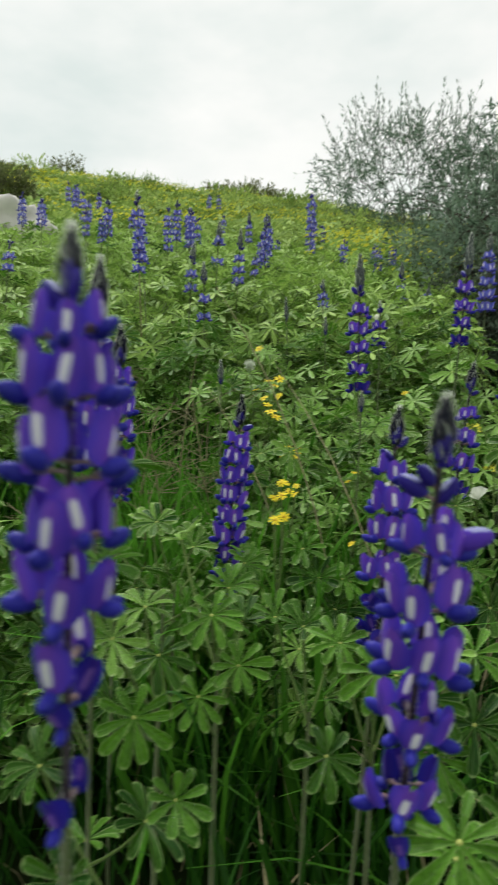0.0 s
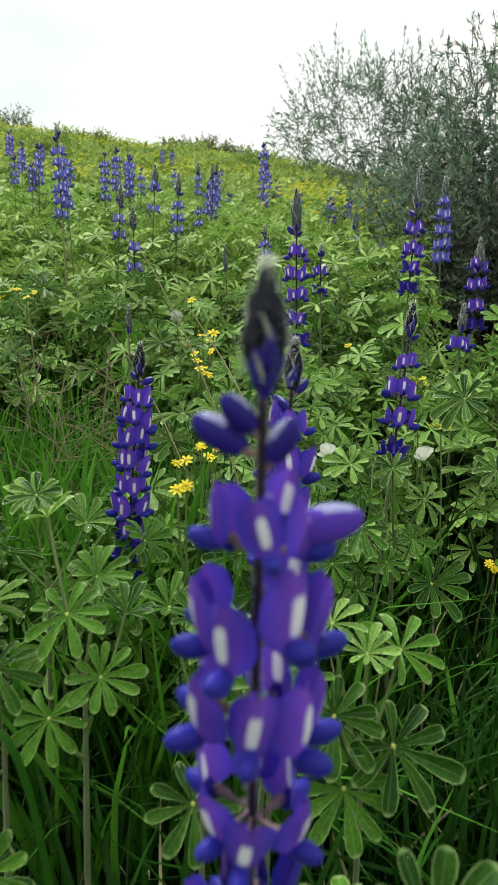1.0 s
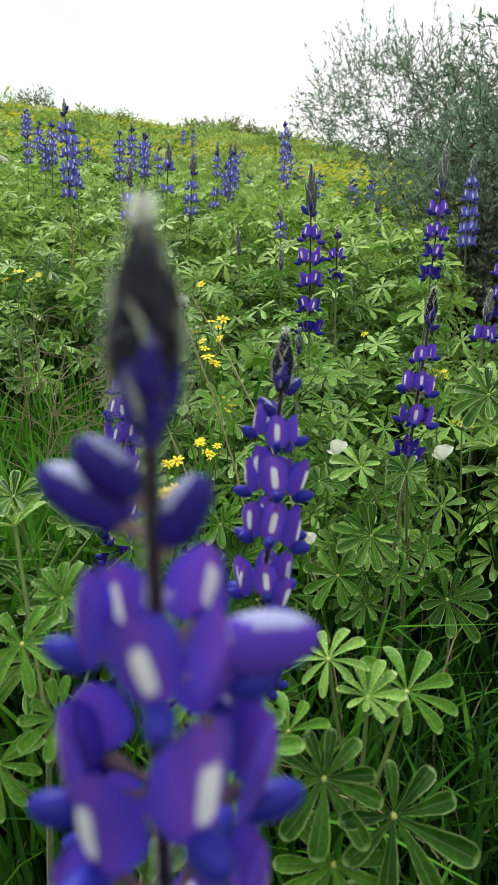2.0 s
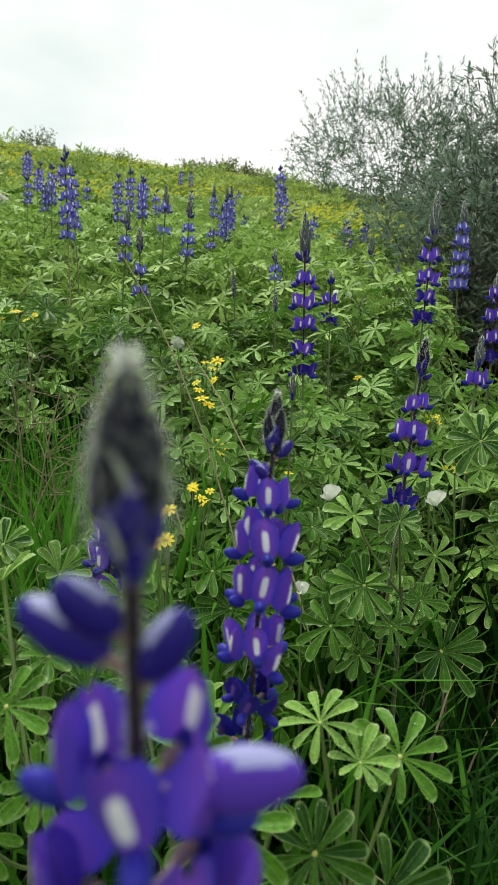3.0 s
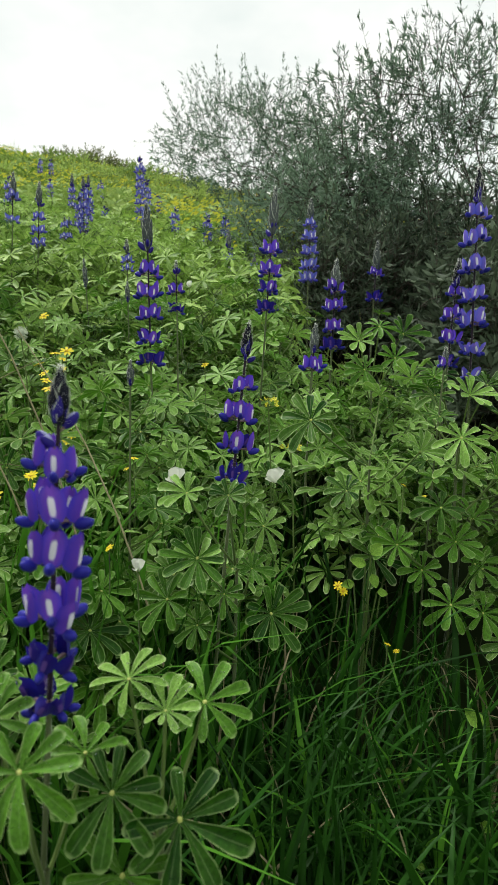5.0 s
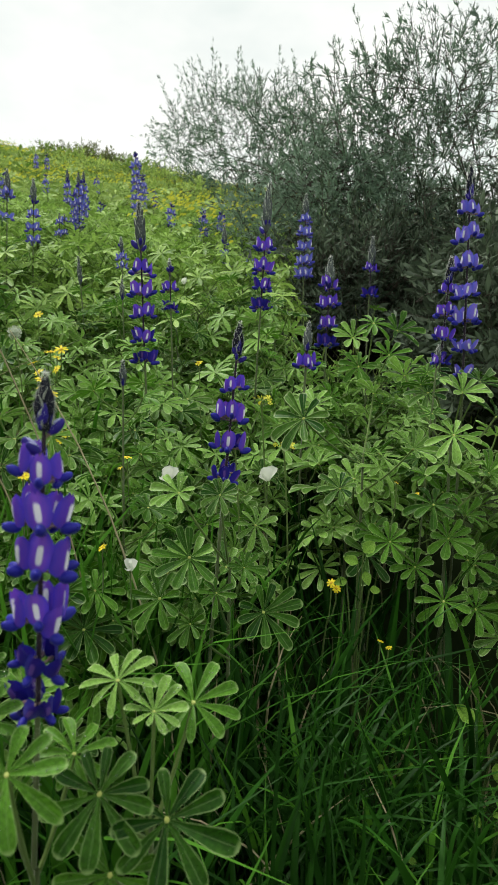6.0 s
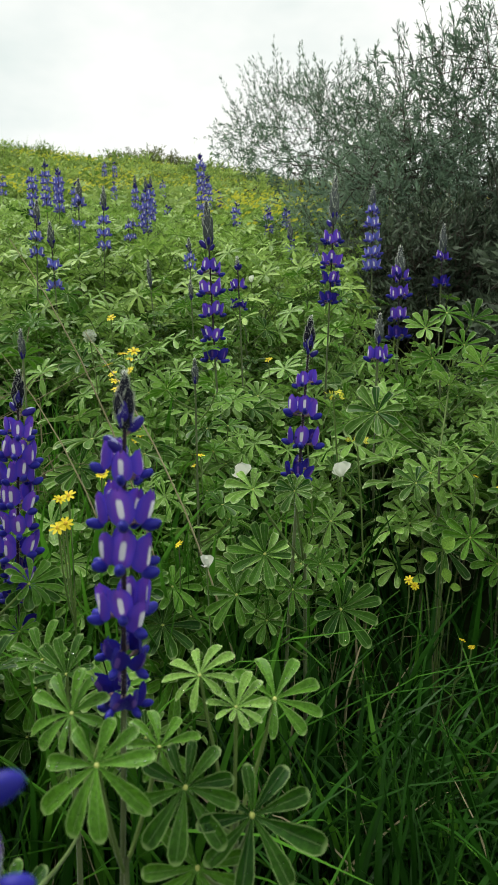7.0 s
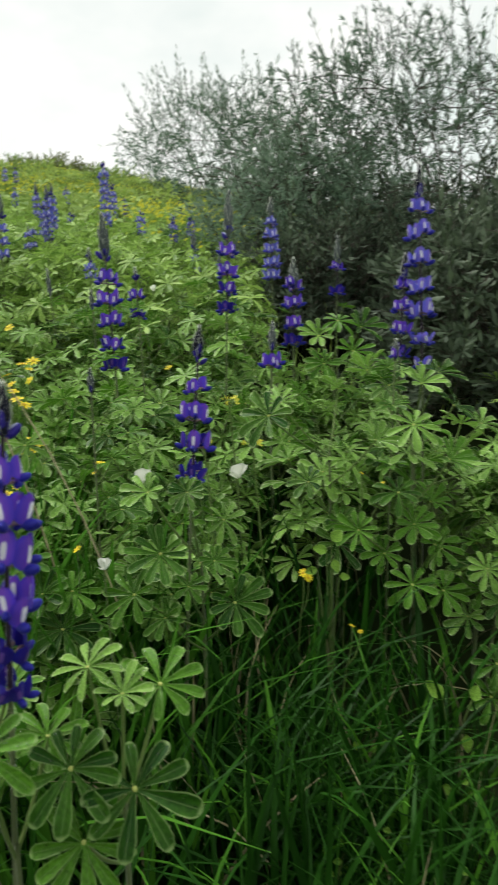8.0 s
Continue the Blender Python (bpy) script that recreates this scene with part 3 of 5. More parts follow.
            m = Matrix.Translation(at) @ upright @ Matrix.Rotation(radians(turn0 + 360 * k / n + r.uniform(-13, 13)), 4, "Z") @ pose(0, 0, r.uniform(-0.08, 0.08) * wide * (2.5 if first else 1), up, r.uniform(-14, 14), r.uniform(-14, 14)) @ Matrix.Scale(size * (r.uniform(0.72, 1.12) if first else r.uniform(0.88, 1.08)), 4)
            kind = r.randrange(3)
            old = u + r.uniform(-0.12, 0.12) > 0.72
            if old and fine == 2:
                m = m @ pose(0, 0, 0, r.uniform(-22, 14), r.uniform(-30, 30), r.uniform(-18, 18)) @ Matrix.Scale(r.uniform(0.72, 0.92), 4)
            if first:
                part("flower", HALF_MESH, ob, "half-open dark blue flower", m)
            elif fine == 2:
                f = part("flower", STALK_MESH[kind], ob, "", m)
                part("banner", (LIGHT_MESH if light else (OLD_MESH if old else BANNER_MESH))[kind], f, "light violet banner with a white spot" if light else ("dull indigo older banner" if old else "violet banner with a white spot"))
                part("keel", KEEL_MESH[kind], f, "deep blue keel")
            else:
                part("flower", (SMALL_HAZE if pale else (SMALL_OLD if old else SMALL_MESH))[kind % 2], ob, "", m)
    for level, bearing, lift, scale in closed:
        m = Matrix.Translation(tip - span * level) @ upright @ Matrix.Rotation(radians(bearing), 4, "Z") @ pose(0, 0, 0, lift, 0, 0) @ Matrix.Scale(wide / 2 * scale, 4)
        part("flower", HALF_MESH, ob, "half-open dark blue flower with a pale upper edge", m)
    for k in range(leaves):
        u = 0.35 + 0.62 * (k + r.random()) / leaves
        p = low * u
        size = leaf_size * r.uniform(0.8, 1.15) * (1.15 - 0.3 * u)
        part("leaf", FINE_MESH[r.randrange(6)], ob, "", Matrix.Translation(p) @ pose(0, 0, 0, r.uniform(-12, 10), 0, r.uniform(0, 360)) @ Matrix.Scale(size, 4))
    return ob


# ---- the lupins nearest to the path ----
lupin((0.001, 0.200, 0.691), (-0.005, 0.200, 0.477), 0.049, 8, 0.125, 2, 2, 6, sparse=3, levels=(0.19, 0.295, 0.405, 0.52, 0.62, 0.73, 0.82, 0.98), closed=((0.165, 75, 45, 0.8), (0.15, -140, 60, 0.7)), label="tall blue lupin in full flower with a furry grey tip")
near_lupin = lupin((0.1418, 0.256, 0.634), (0.1346, 0.303, 0.402), 0.053, 6, 0.140, 2, 0, 6, sparse=1, levels=(0.319, 0.430, 0.562, 0.717, 0.878, 1.0), closed=((0.216, 86, 24, 0.84), (0.196, 112, 44, 0.68), (0.236, -82, 56, 0.72), (0.165, -150, 78, 0.60), (0.160, 20, 74, 0.58), (0.150, 100, 80, 0.50)), label="dense violet-blue lupin spike with a black downy tip")
# one blossom stands out sideways from its first open whorl
part("flower", SIDE_MESH, near_lupin, "violet flower held out sideways", Matrix.Translation(Vector((0.1428, 0.2690, 0.5632)) - near_lupin.location) @ pose(0, 0, 0, 8, 0, -97) @ Matrix.Scale(0.0265, 4))
lupin((-0.056, 0.420, 0.727), (-0.062, 0.420, 0.555), 0.044, 5, 0.30, 2, 6, 7)
lupin((-0.096, 0.620, 0.700), (-0.103, 0.620, 0.530), 0.045, 5, 0.26, 2, 3, 6, levels=(0.36, 0.52, 0.68, 0.84, 1.0), closed=((0.30, 70, 30, 0.55), (0.29, 170, 45, 0.5)))
lupin((0.012, 0.800, 0.628), (-0.013, 0.800, 0.352), 0.052, 9, 0.15, 2, 6, 6, sparse=1, levels=(0.245, 0.33, 0.415, 0.505, 0.595, 0.685, 0.775, 0.87, 0.99), closed=((0.18, -85, 20, 0.8), (0.17, 80, 45, 0.6)), label="crowded purple lupin spike with a small bud tip")
lupin((0.162, 0.503, 0.623), (0.148, 0.503, 0.428), 0.048, 6, 0.18, 2, 0, 6, levels=(0.315, 0.445, 0.57, 0.73, 0.855, 1.0), closed=((0.20, -70, 40, 0.7), (0.26, 95, 40, 0.75), (0.25, 130, 30, 0.6), (0.18, 160, 60, 0.55)), label="violet-blue lupin with white-spotted banners and a hairy tip")
lupin((0.319, 0.865, 0.674), (0.299, 0.865, 0.496), 0.052, 4, 0.24, 2, 0, 6, levels=(0.45, 0.63, 0.82, 1.0), closed=((0.28, -85, 30, 0.6), (0.27, 170, 40, 0.5), (0.24, 80, 55, 0.5)), label="purple lupin with well spaced whorls above pale leaves")
lupin((0.205, 1.280, 0.898), (0.206, 1.280, 0.634), 0.052, 6, 0.28, 1, 7, 6, label="tall lupin with six spaced blue whorls")
lupin((0.256, 1.360, 0.818), (0.256, 1.360, 0.728), 0.040, 3, 0.20, 1, 4, 5, label="thin lupin going over on a pale stalk")
lupin((0.451, 1.400, 0.965), (0.433, 1.400, 0.736), 0.050, 5, 0.36, 1, 6, 6, label="tall lupin with a long pointed bud tip")
lupin((0.694, 2.100, 1.130), (0.685, 2.100, 0.891), 0.066, 5, 0.24, 1, 1, 6, levels=(0.34, 0.50, 0.66, 0.83, 1.0), label="pale violet lupin standing before the grey shrub")
lupin((0.591, 1.460, 0.842), (0.582, 1.460, 0.665), 0.056, 4, 0.34, 1, 6, 6, levels=(0.36, 0.57, 0.80, 1.0))
lupin((0.481, 1.200, 0.692), (0.475, 1.200, 0.617), 0.060, 1, 0.60, 1, 5, 6, levels=(1.0,), label="young lupin with one open whorl")
lupin((0.871, 2.000, 0.990), (0.861, 2.000, 0.828), 0.060, 2, 0.50, 1, 1, 5, levels=(0.62, 1.0), label="lupin with two blue whorls in the shrub's shade")
lupin((0.711, 1.100, 0.930), (0.707, 1.100, 0.602), 0.055, 7, 0.20, 2, 3, 6, sparse=1, levels=(0.245, 0.362, 0.495, 0.625, 0.746, 0.86, 1.0), closed=((0.19, 90, 50, 0.5),), label="tall light violet lupin beside the dark shrub")
lupin((0.693, 1.120, 0.792), (0.678, 1.120, 0.628), 0.048, 4, 0.30, 2, 3, 5, levels=(0.36, 0.57, 0.78, 1.0), closed=((0.30, 80, 40, 0.5),))
lupin((0.642, 1.050, 0.648), (0.639, 1.050, 0.614), 0.030, 1, 0.85, 1, 5, 3, label="young lupin with a nodding grey bud")
lupin((0.053, 1.730, 0.879), (0.056, 1.730, 0.814), 0.030, 0, 0.95, 1, 9, 1, label="lupin still in green bud")
lupin((0.182, 0.980, 0.630), (0.181, 0.980, 0.598), 0.026, 0, 0.95, 1, 8, 1, label="short lupin still in green bud")
lupin((-0.037, 0.980, 0.677), (-0.037, 0.980, 0.640), 0.026, 0, 0.95, 1, 5, 1, label="thin lupin still in dark bud")
lupin((0.153, 1.750, 0.929), (0.153, 1.750, 0.860), 0.034, 3, 0.45, 1, 5, 4)
lupin((0.156, 1.640, 0.815), (0.156, 1.640, 0.770), 0.030, 0, 0.95, 1, 5, 1, label="lupin still in green bud")
lupin((-0.455, 1.200, 0.741), (-0.454, 1.200, 0.684), 0.028, 0, 0.95, 1, 6, 1, label="lupin still in green bud")
lupin((-0.356, 1.750, 1.171), (-0.351, 1.750, 0.954), 0.046, 7, 0.14, 1, 1, 5, label="old lupin on a tall bare brown stalk")
lupin((-0.375, 1.850, 1.158), (-0.365, 1.850, 1.000), 0.044, 6, 0.14, 1, 2, 5)
lupin((-0.191, 1.700, 1.017), (-0.200, 1.700, 0.896), 0.042, 3, 0.40, 1, 6, 5)
lupin((-0.165, 1.700, 0.967), (-0.164, 1.700, 0.821), 0.046, 3, 0.36, 1, 6, 5)
lupin((-0.168, 2.090, 1.172), (-0.176, 2.090, 1.039), 0.052, 2, 0.52, 1, 6, 5)
lupin((-0.098, 2.090, 1.148), (-0.108, 2.090, 0.978), 0.048, 4, 0.36, 1, 6, 5)
lupin((-0.782, 1.900, 1.078), (-0.791, 1.900, 0.994), 0.046, 3, 0.25, 1, 5, 5)
# ---- lupins further up the slope ----
for tx, ty, tz, bz, w, n, b in (
    (-0.340, 2.6, 1.357, 1.211, 0.048, 5, 0.14), (-0.043, 3.0, 1.430, 1.213, 0.055, 6, 0.18), (-0.073, 2.9, 1.335, 1.203, 0.049, 4, 0.24),
    (0.165, 3.6, 1.706, 1.395, 0.072, 8, 0.10), (0.334, 3.4, 1.413, 1.298, 0.062, 4, 0.20), (0.501, 2.6, 1.133, 0.948, 0.058, 4, 0.34),
    (0.567, 2.4, 1.018, 0.925, 0.042, 2, 0.55), (0.479, 3.3, 1.356, 1.270, 0.050, 4, 0.20), (0.569, 3.3, 1.343, 1.259, 0.056, 4, 0.15)):
    lupin((tx, ty, tz), (tx - 0.006, ty, bz), w, n, b, 0, 3, 5, leaf_size=0.05)
for tx, ty, tz, bz, w, n, b in (
    (-0.018, 3.8, 1.497, 1.400, 0.045, 3, 0.30), (-0.080, 2.6, 1.169, 1.100, 0.036, 2, 0.40), (-1.086, 3.4, 1.708, 1.598, 0.052, 5, 0.12),
    (-0.773, 2.6, 1.365, 1.257, 0.044, 4, 0.25), (-0.956, 3.2, 1.575, 1.476, 0.048, 4, 0.15), (-0.682, 2.6, 1.397, 1.258, 0.048, 5, 0.15),
    (-0.787, 3.4, 1.565, 1.485, 0.046, 3, 0.15), (-0.435, 2.6, 1.365, 1.199, 0.048, 6, 0.12), (-0.435, 2.8, 1.450, 1.279, 0.052, 6, 0.20)):
    lupin((tx, ty, tz), (tx - 0.004, ty, bz), w, n, b, 0, 3, 5, leaf_size=0.05)
for tx, ty, tz, bz, w, n, b in (
    (-0.365, 2.7, 1.384, 1.233, 0.050, 6, 0.12), (-0.407, 3.2, 1.468, 1.354, 0.048, 4, 0.12), (-0.071, 2.4, 1.125, 1.060, 0.034, 2, 0.45),
    (-0.178, 3.6, 1.605, 1.451, 0.055, 4, 0.35), (-0.055, 2.9, 1.396, 1.181, 0.056, 6, 0.22), (-0.019, 3.6, 1.457, 1.365, 0.055, 3, 0.20),
    (-1.125, 2.8, 1.492, 1.359, 0.052, 5, 0.15), (-1.037, 2.8, 1.452, 1.353, 0.052, 5, 0.12), (-0.708, 2.6, 1.330, 1.229, 0.044, 5, 0.10)):
    lupin((tx, ty, tz), (tx - 0.004, ty, bz), w, n, b, 0, 3, 5, leaf_size=0.05)
for tx, ty, tz, bz, w, n, b in (
    (-1.312, 4.2, 1.920, 1.732, 0.064, 5, 0.15), (-1.868, 5.5, 2.393, 2.240, 0.066, 4, 0.15), (0.193, 4.3, 1.800, 1.556, 0.075, 6, 0.15),
    (-0.689, 6.5, 2.553, 2.430, 0.060, 4, 0.15), (-0.785, 6.5, 2.571, 2.440, 0.060, 4, 0.15), (0.258, 4.5, 1.756, 1.640, 0.070, 4, 0.20),
    (0.459, 3.0, 1.271, 1.180, 0.050, 4, 0.15), (-0.430, 4.6, 1.860, 1.740, 0.055, 4, 0.2), (-0.150, 5.2, 2.020, 1.900, 0.060, 4, 0.2), (-1.45, 5.0, 2.16, 2.03, 0.06, 4, 0.2)):
    lupin((tx, ty, tz), (tx - 0.004, ty, bz), w, n, b, 0, 2, 5, leaf_size=0.05, label="distant lavender-blue lupin among the yellow-green meadow")


# ---- leafy lupin plants without flowers ----
def leafy(x, y, height, count, size, seed=0):
    r = random.Random(seed)
    gz = ground(x, y) - 0.01
    ob = thing("lupin_plant", (x, y, gz), "leafy green lupin plant with palmate leaves, not in flower", "lupin", "leafy lupins")
    top = Vector((r.uniform(-0.05, 0.05), r.uniform(-0.05, 0.05), height - size * 0.7))
    # beyond 1 m mostly the lighter copy, near the path the dark one
    kind = PALE_LIT_MESH if r.random() < (0.7 if y > 1.0 else 0.15) else FINE_MESH
    part("stem", Shape().tube(bend((0, 0, 0), (top.x * 0.2, top.y * 0.2, height * 0.5), tuple(top), 6), [0.0035, 0.0033, 0.003, 0.0028, 0.0024, 0.002], 0, 6).mesh("stem", [STEM]), ob)
    for k in range(count):
        u = 0.55 + 0.45 * (k + 0.5) / count
        p = top * u
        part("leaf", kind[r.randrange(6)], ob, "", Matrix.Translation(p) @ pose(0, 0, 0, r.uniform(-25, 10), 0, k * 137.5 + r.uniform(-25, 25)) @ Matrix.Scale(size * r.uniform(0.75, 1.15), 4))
    return ob


def in_grass(x, y):
    """The low grassy dip beside the path."""
    return ((x - 0.53) / 0.26) ** 2 + ((y - 0.79) / 0.29) ** 2 < 1 or (x > 0.25 and y < 0.86) or ((x - 0.26) / 0.13) ** 2 + ((y - 0.80) / 0.18) ** 2 < 1


def under_shrub(x, y):
    """The shrubs' shade as a leafless strip, bounded by sight lines from the camera."""
    return (y > 1.35 and x - 0.217 > 0.43 * (y - 0.14)) or (y > 1.62 and x - 0.217 > 0.215 * (y - 0.14))


def in_dry(x, y):
    """The thin patch of dead stalks."""
    return ((x + 0.27) / 0.27) ** 2 + ((y - 1.22) / 0.32) ** 2 < 1


# low blossoms and leaves kept in the camera's view, clear of taller growth
LOW_IN_VIEW = ((0.413, 1.205, 0.40), (0.239, 1.150, 0.42), (0.475, 0.945, 0.35), (0.452, 0.957, 0.31), (0.498, 0.890, 0.26), (0.069, 1.15, 0.51), (0.065, 0.94, 0.47),
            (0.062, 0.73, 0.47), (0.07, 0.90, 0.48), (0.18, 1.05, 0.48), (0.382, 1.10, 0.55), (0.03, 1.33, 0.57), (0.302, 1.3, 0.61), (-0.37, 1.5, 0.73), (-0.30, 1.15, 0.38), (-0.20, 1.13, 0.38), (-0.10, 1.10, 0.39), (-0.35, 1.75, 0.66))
TALL_IN_VIEW = ((0.685, 2.1, 0.87), (0.865, 2.0, 0.80), (0.299, 0.865, 0.47), (0.206, 1.28, 0.60), (0.256, 1.36, 0.66), (0.433, 1.40, 0.71), (0.582, 1.46, 0.64), (0.475, 1.20, 0.59),
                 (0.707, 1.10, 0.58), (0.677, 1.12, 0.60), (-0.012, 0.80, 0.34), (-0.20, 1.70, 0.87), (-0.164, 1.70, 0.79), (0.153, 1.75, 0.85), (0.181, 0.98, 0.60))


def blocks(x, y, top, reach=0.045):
    """Whether leaves of that height at x, y would hide one of those from the camera."""
    for sx, sy, sz in LOW_IN_VIEW + TALL_IN_VIEW:
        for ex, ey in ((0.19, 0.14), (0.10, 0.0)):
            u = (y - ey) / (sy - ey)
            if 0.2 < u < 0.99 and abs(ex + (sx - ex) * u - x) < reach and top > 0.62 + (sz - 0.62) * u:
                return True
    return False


def cover(x, y):
    """How high the leaves stand above the soil."""
    h = 0.34 + 0.05 * noise.noise((x * 3, y * 3, 1.0))
    if y < 0.75:
        h = min(h, 0.27 + 0.08 * (y - 0.3))
    if y > 1.5:
        h += 0.09 * min((y - 1.5) / 0.6, 1)
    if y > 3:
        h *= max(0.35, 1 - (y - 3) / 5)
    return h


# leaves that stand out at the path's edge, each at its own place
DROPS = []


# downy: how many of the first leaves use the lighter, lit copy
def set_leaves(x, y, spots, downy=0):
    gz = ground(x, y) - 0.01
    ob = thing("lupin_plant", (x, y, gz), "low lupin plant with broad dewy palmate leaves", "lupin", "leafy lupins")
    high = max(z for _, _, z, _ in spots) - gz
    part("stem", Shape().tube(bend((0, 0, 0), (0.005, 0, high * 0.5), (0.01, 0.0, high * 0.80), 6), [0.0030, 0.0028, 0.0026, 0.0024, 0.002, 0.0016], 0, 7).mesh("stem", [STEM]), ob)
    for k, (lx, ly, lz, size) in enumerate(spots):
        hub = Vector((lx - x, ly - y, lz - gz))
        start = Vector((0.008, 0, min(high * 0.78, max(hub.z - 0.05 - 0.25 * hub.xy.length, 0.05))))
        s = Shape().tube(bend(tuple(start), tuple(start.lerp(hub, 0.6) + Vector((0, 0, -0.012))), tuple(hub), 6), [0.0014] * 6, 1, 6)
        flat = palmate(60 + k + round(lx * 900), 9 + (k % 2), 6, 0.0, True, 0)
        face = Vector((hub.x * 0.9, hub.y * 0.9 - 0.075, 0.10)).normalized().to_track_quat("Z", "Y").to_matrix().to_4x4()
        lay = Matrix.Translation(hub) @ face @ Matrix.Rotation(math.atan2(-hub.x, hub.y + 0.001), 4, "Z") @ Matrix.Scale(size, 4)
        s.add(flat, lay)
        wet = random.Random(round(lx * 7000))
        for piece, uv in zip(flat.verts[1:], flat.uvs[1:]):
            for p, (u, v) in zip(piece, uv):
                if 0.1 < u < 0.9 and 0.3 < v < 0.95 and wet.random() < 0.28:
                    q = lay @ Vector(p) + Vector((x, y, gz))
                    DROPS.append((q.x + wet.uniform(-0.001, 0.001), q.y - 0.0003, q.z + 0.0005))
        part("leaf", s.mesh("leaf", [LEAF_PALE_LIT if k < downy else LEAF, PETIOLE, HUB]), ob, "pale leaf, top light partly in its colour" if k < downy else "")
    return ob


set_leaves(0.200, 0.52, ((0.191, 0.546, 0.418, 0.031), (0.214, 0.532, 0.402, 0.026), (0.240, 0.546, 0.398, 0.039), (0.184, 0.472, 0.391, 0.041), (0.220, 0.470, 0.373, 0.046), (0.189, 0.460, 0.352, 0.036)), downy=2)
set_leaves(0.135, 0.49, ((0.142, 0.450, 0.422, 0.037), (0.118, 0.500, 0.423, 0.034), (0.166, 0.510, 0.392, 0.030)))
set_leaves(0.292, 0.86, ((0.244, 0.830, 0.484, 0.038), (0.287, 0.810, 0.484, 0.030), (0.328, 0.830, 0.444, 0.034), (0.252, 0.800, 0.420, 0.046), (0.220, 0.800, 0.377, 0.046), (0.313, 0.820, 0.399, 0.030), (0.280, 0.800, 0.379, 0.028), (0.331, 0.800, 0.354, 0.050), (0.252, 0.820, 0.338, 0.034)), downy=3)
set_leaves(0.520, 1.06, ((0.424, 1.000, 0.547, 0.055), (0.583, 1.000, 0.499, 0.050), (0.491, 1.050, 0.436, 0.045), (0.577, 1.150, 0.572, 0.045), (0.460, 1.080, 0.560, 0.042)), downy=5)
set_leaves(0.640, 1.02, ((0.635, 0.980, 0.520, 0.048), (0.630, 1.150, 0.600, 0.050), (0.610, 0.985, 0.420, 0.050), (0.700, 1.000, 0.460, 0.050), (0.720, 1.020, 0.540, 0.050)), downy=2)
set_leaves(-0.050, 0.52, ((-0.058, 0.550, 0.431, 0.037), (-0.060, 0.450, 0.441, 0.036), (-0.035, 0.500, 0.407, 0.034), (-0.036, 0.420, 0.395, 0.039), (-0.002, 0.400, 0.347, 0.034)), downy=2)
set_leaves(0.085, 0.58, ((0.103, 0.420, 0.372, 0.032), (0.089, 0.600, 0.398, 0.034), (0.060, 0.640, 0.392, 0.036), (0.118, 0.620, 0.370, 0.036)))
set_leaves(0.185, 0.33, ((0.165, 0.300, 0.400, 0.040), (0.203, 0.320, 0.395, 0.042), (0.180, 0.360, 0.345, 0.036)))
set_leaves(-0.090, 0.74, ((-0.163, 0.750, 0.463, 0.042), (-0.095, 0.750, 0.458, 0.042), (-0.050, 0.780, 0.430, 0.040), (0.019, 0.750, 0.419, 0.040)), downy=3)
set_leaves(0.000, 0.55, ((-0.036, 0.620, 0.478, 0.034), (0.019, 0.560, 0.448, 0.034), (0.008, 0.520, 0.436, 0.036), (0.032, 0.510, 0.396, 0.034), (0.028, 0.610, 0.398, 0.034), (-0.001, 0.500, 0.372, 0.034)), downy=1)
set_leaves(-0.080, 0.76, ((-0.088, 0.740, 0.470, 0.040), (-0.020, 0.820, 0.440, 0.034)), downy=1)
set_leaves(0.640, 1.03, ((0.612, 0.950, 0.290, 0.050), (0.631, 0.980, 0.371, 0.050), (0.660, 0.950, 0.275, 0.046), (0.544, 0.980, 0.371, 0.042), (0.672, 1.000, 0.330, 0.050), (0.535, 1.030, 0.372, 0.044), (0.687, 1.040, 0.388, 0.052), (0.590, 1.000, 0.325, 0.044)))
set_leaves(0.700, 0.90, ((0.675, 0.850, 0.160, 0.044), (0.690, 0.860, 0.200, 0.044), (0.735, 0.850, 0.185, 0.044)))
set_leaves(0.640, 1.40, ((0.618, 1.390, 0.672, 0.052), (0.660, 1.390, 0.700, 0.054), (0.702, 1.370, 0.684, 0.058), (0.600, 1.300, 0.615, 0.048), (0.663, 1.310, 0.636, 0.050)), downy=1)
set_leaves(0.680, 1.10, ((0.663, 1.120, 0.607, 0.046), (0.681, 1.050, 0.576, 0.048), (0.725, 1.080, 0.590, 0.050), (0.640, 1.080, 0.575, 0.044)), downy=4)
set_leaves(-0.040, 0.36, ((-0.054, 0.330, 0.340, 0.034), (-0.090, 0.380, 0.380, 0.036)))

spots = random.Random(11)
made = 0
while made < 125:
    y = 0.42 + 1.5 * spots.random() ** 1.1
    x = 0.16 + spots.uniform(-1, 1) * (0.25 + 0.46 * y)
    if in_grass(x, y) or (y < 0.66 and 0.09 < x < 0.30):
        continue
    tall = cover(x, y) * spots.uniform(0.70, 1.08)
    if y < 0.72 and x < 0.55:
        continue
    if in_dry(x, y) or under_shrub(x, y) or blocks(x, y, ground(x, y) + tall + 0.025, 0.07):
        continue
    leafy(x, y, tall, 13, 0.042 + 0.016 * spots.random(), seed=made)
    made += 1


# all but the first are unseen plants, added to shade the grassy dip
for k, (x, y, h) in enumerate(((0.72, 0.98, 0.27), (0.76, 0.62, 0.42), (0.84, 0.76, 0.44), (0.80, 0.48, 0.42), (0.92, 0.90, 0.44), (0.74, 0.34, 0.40))):
    leafy(x, y, h, 13, 0.046, seed=300 + k)


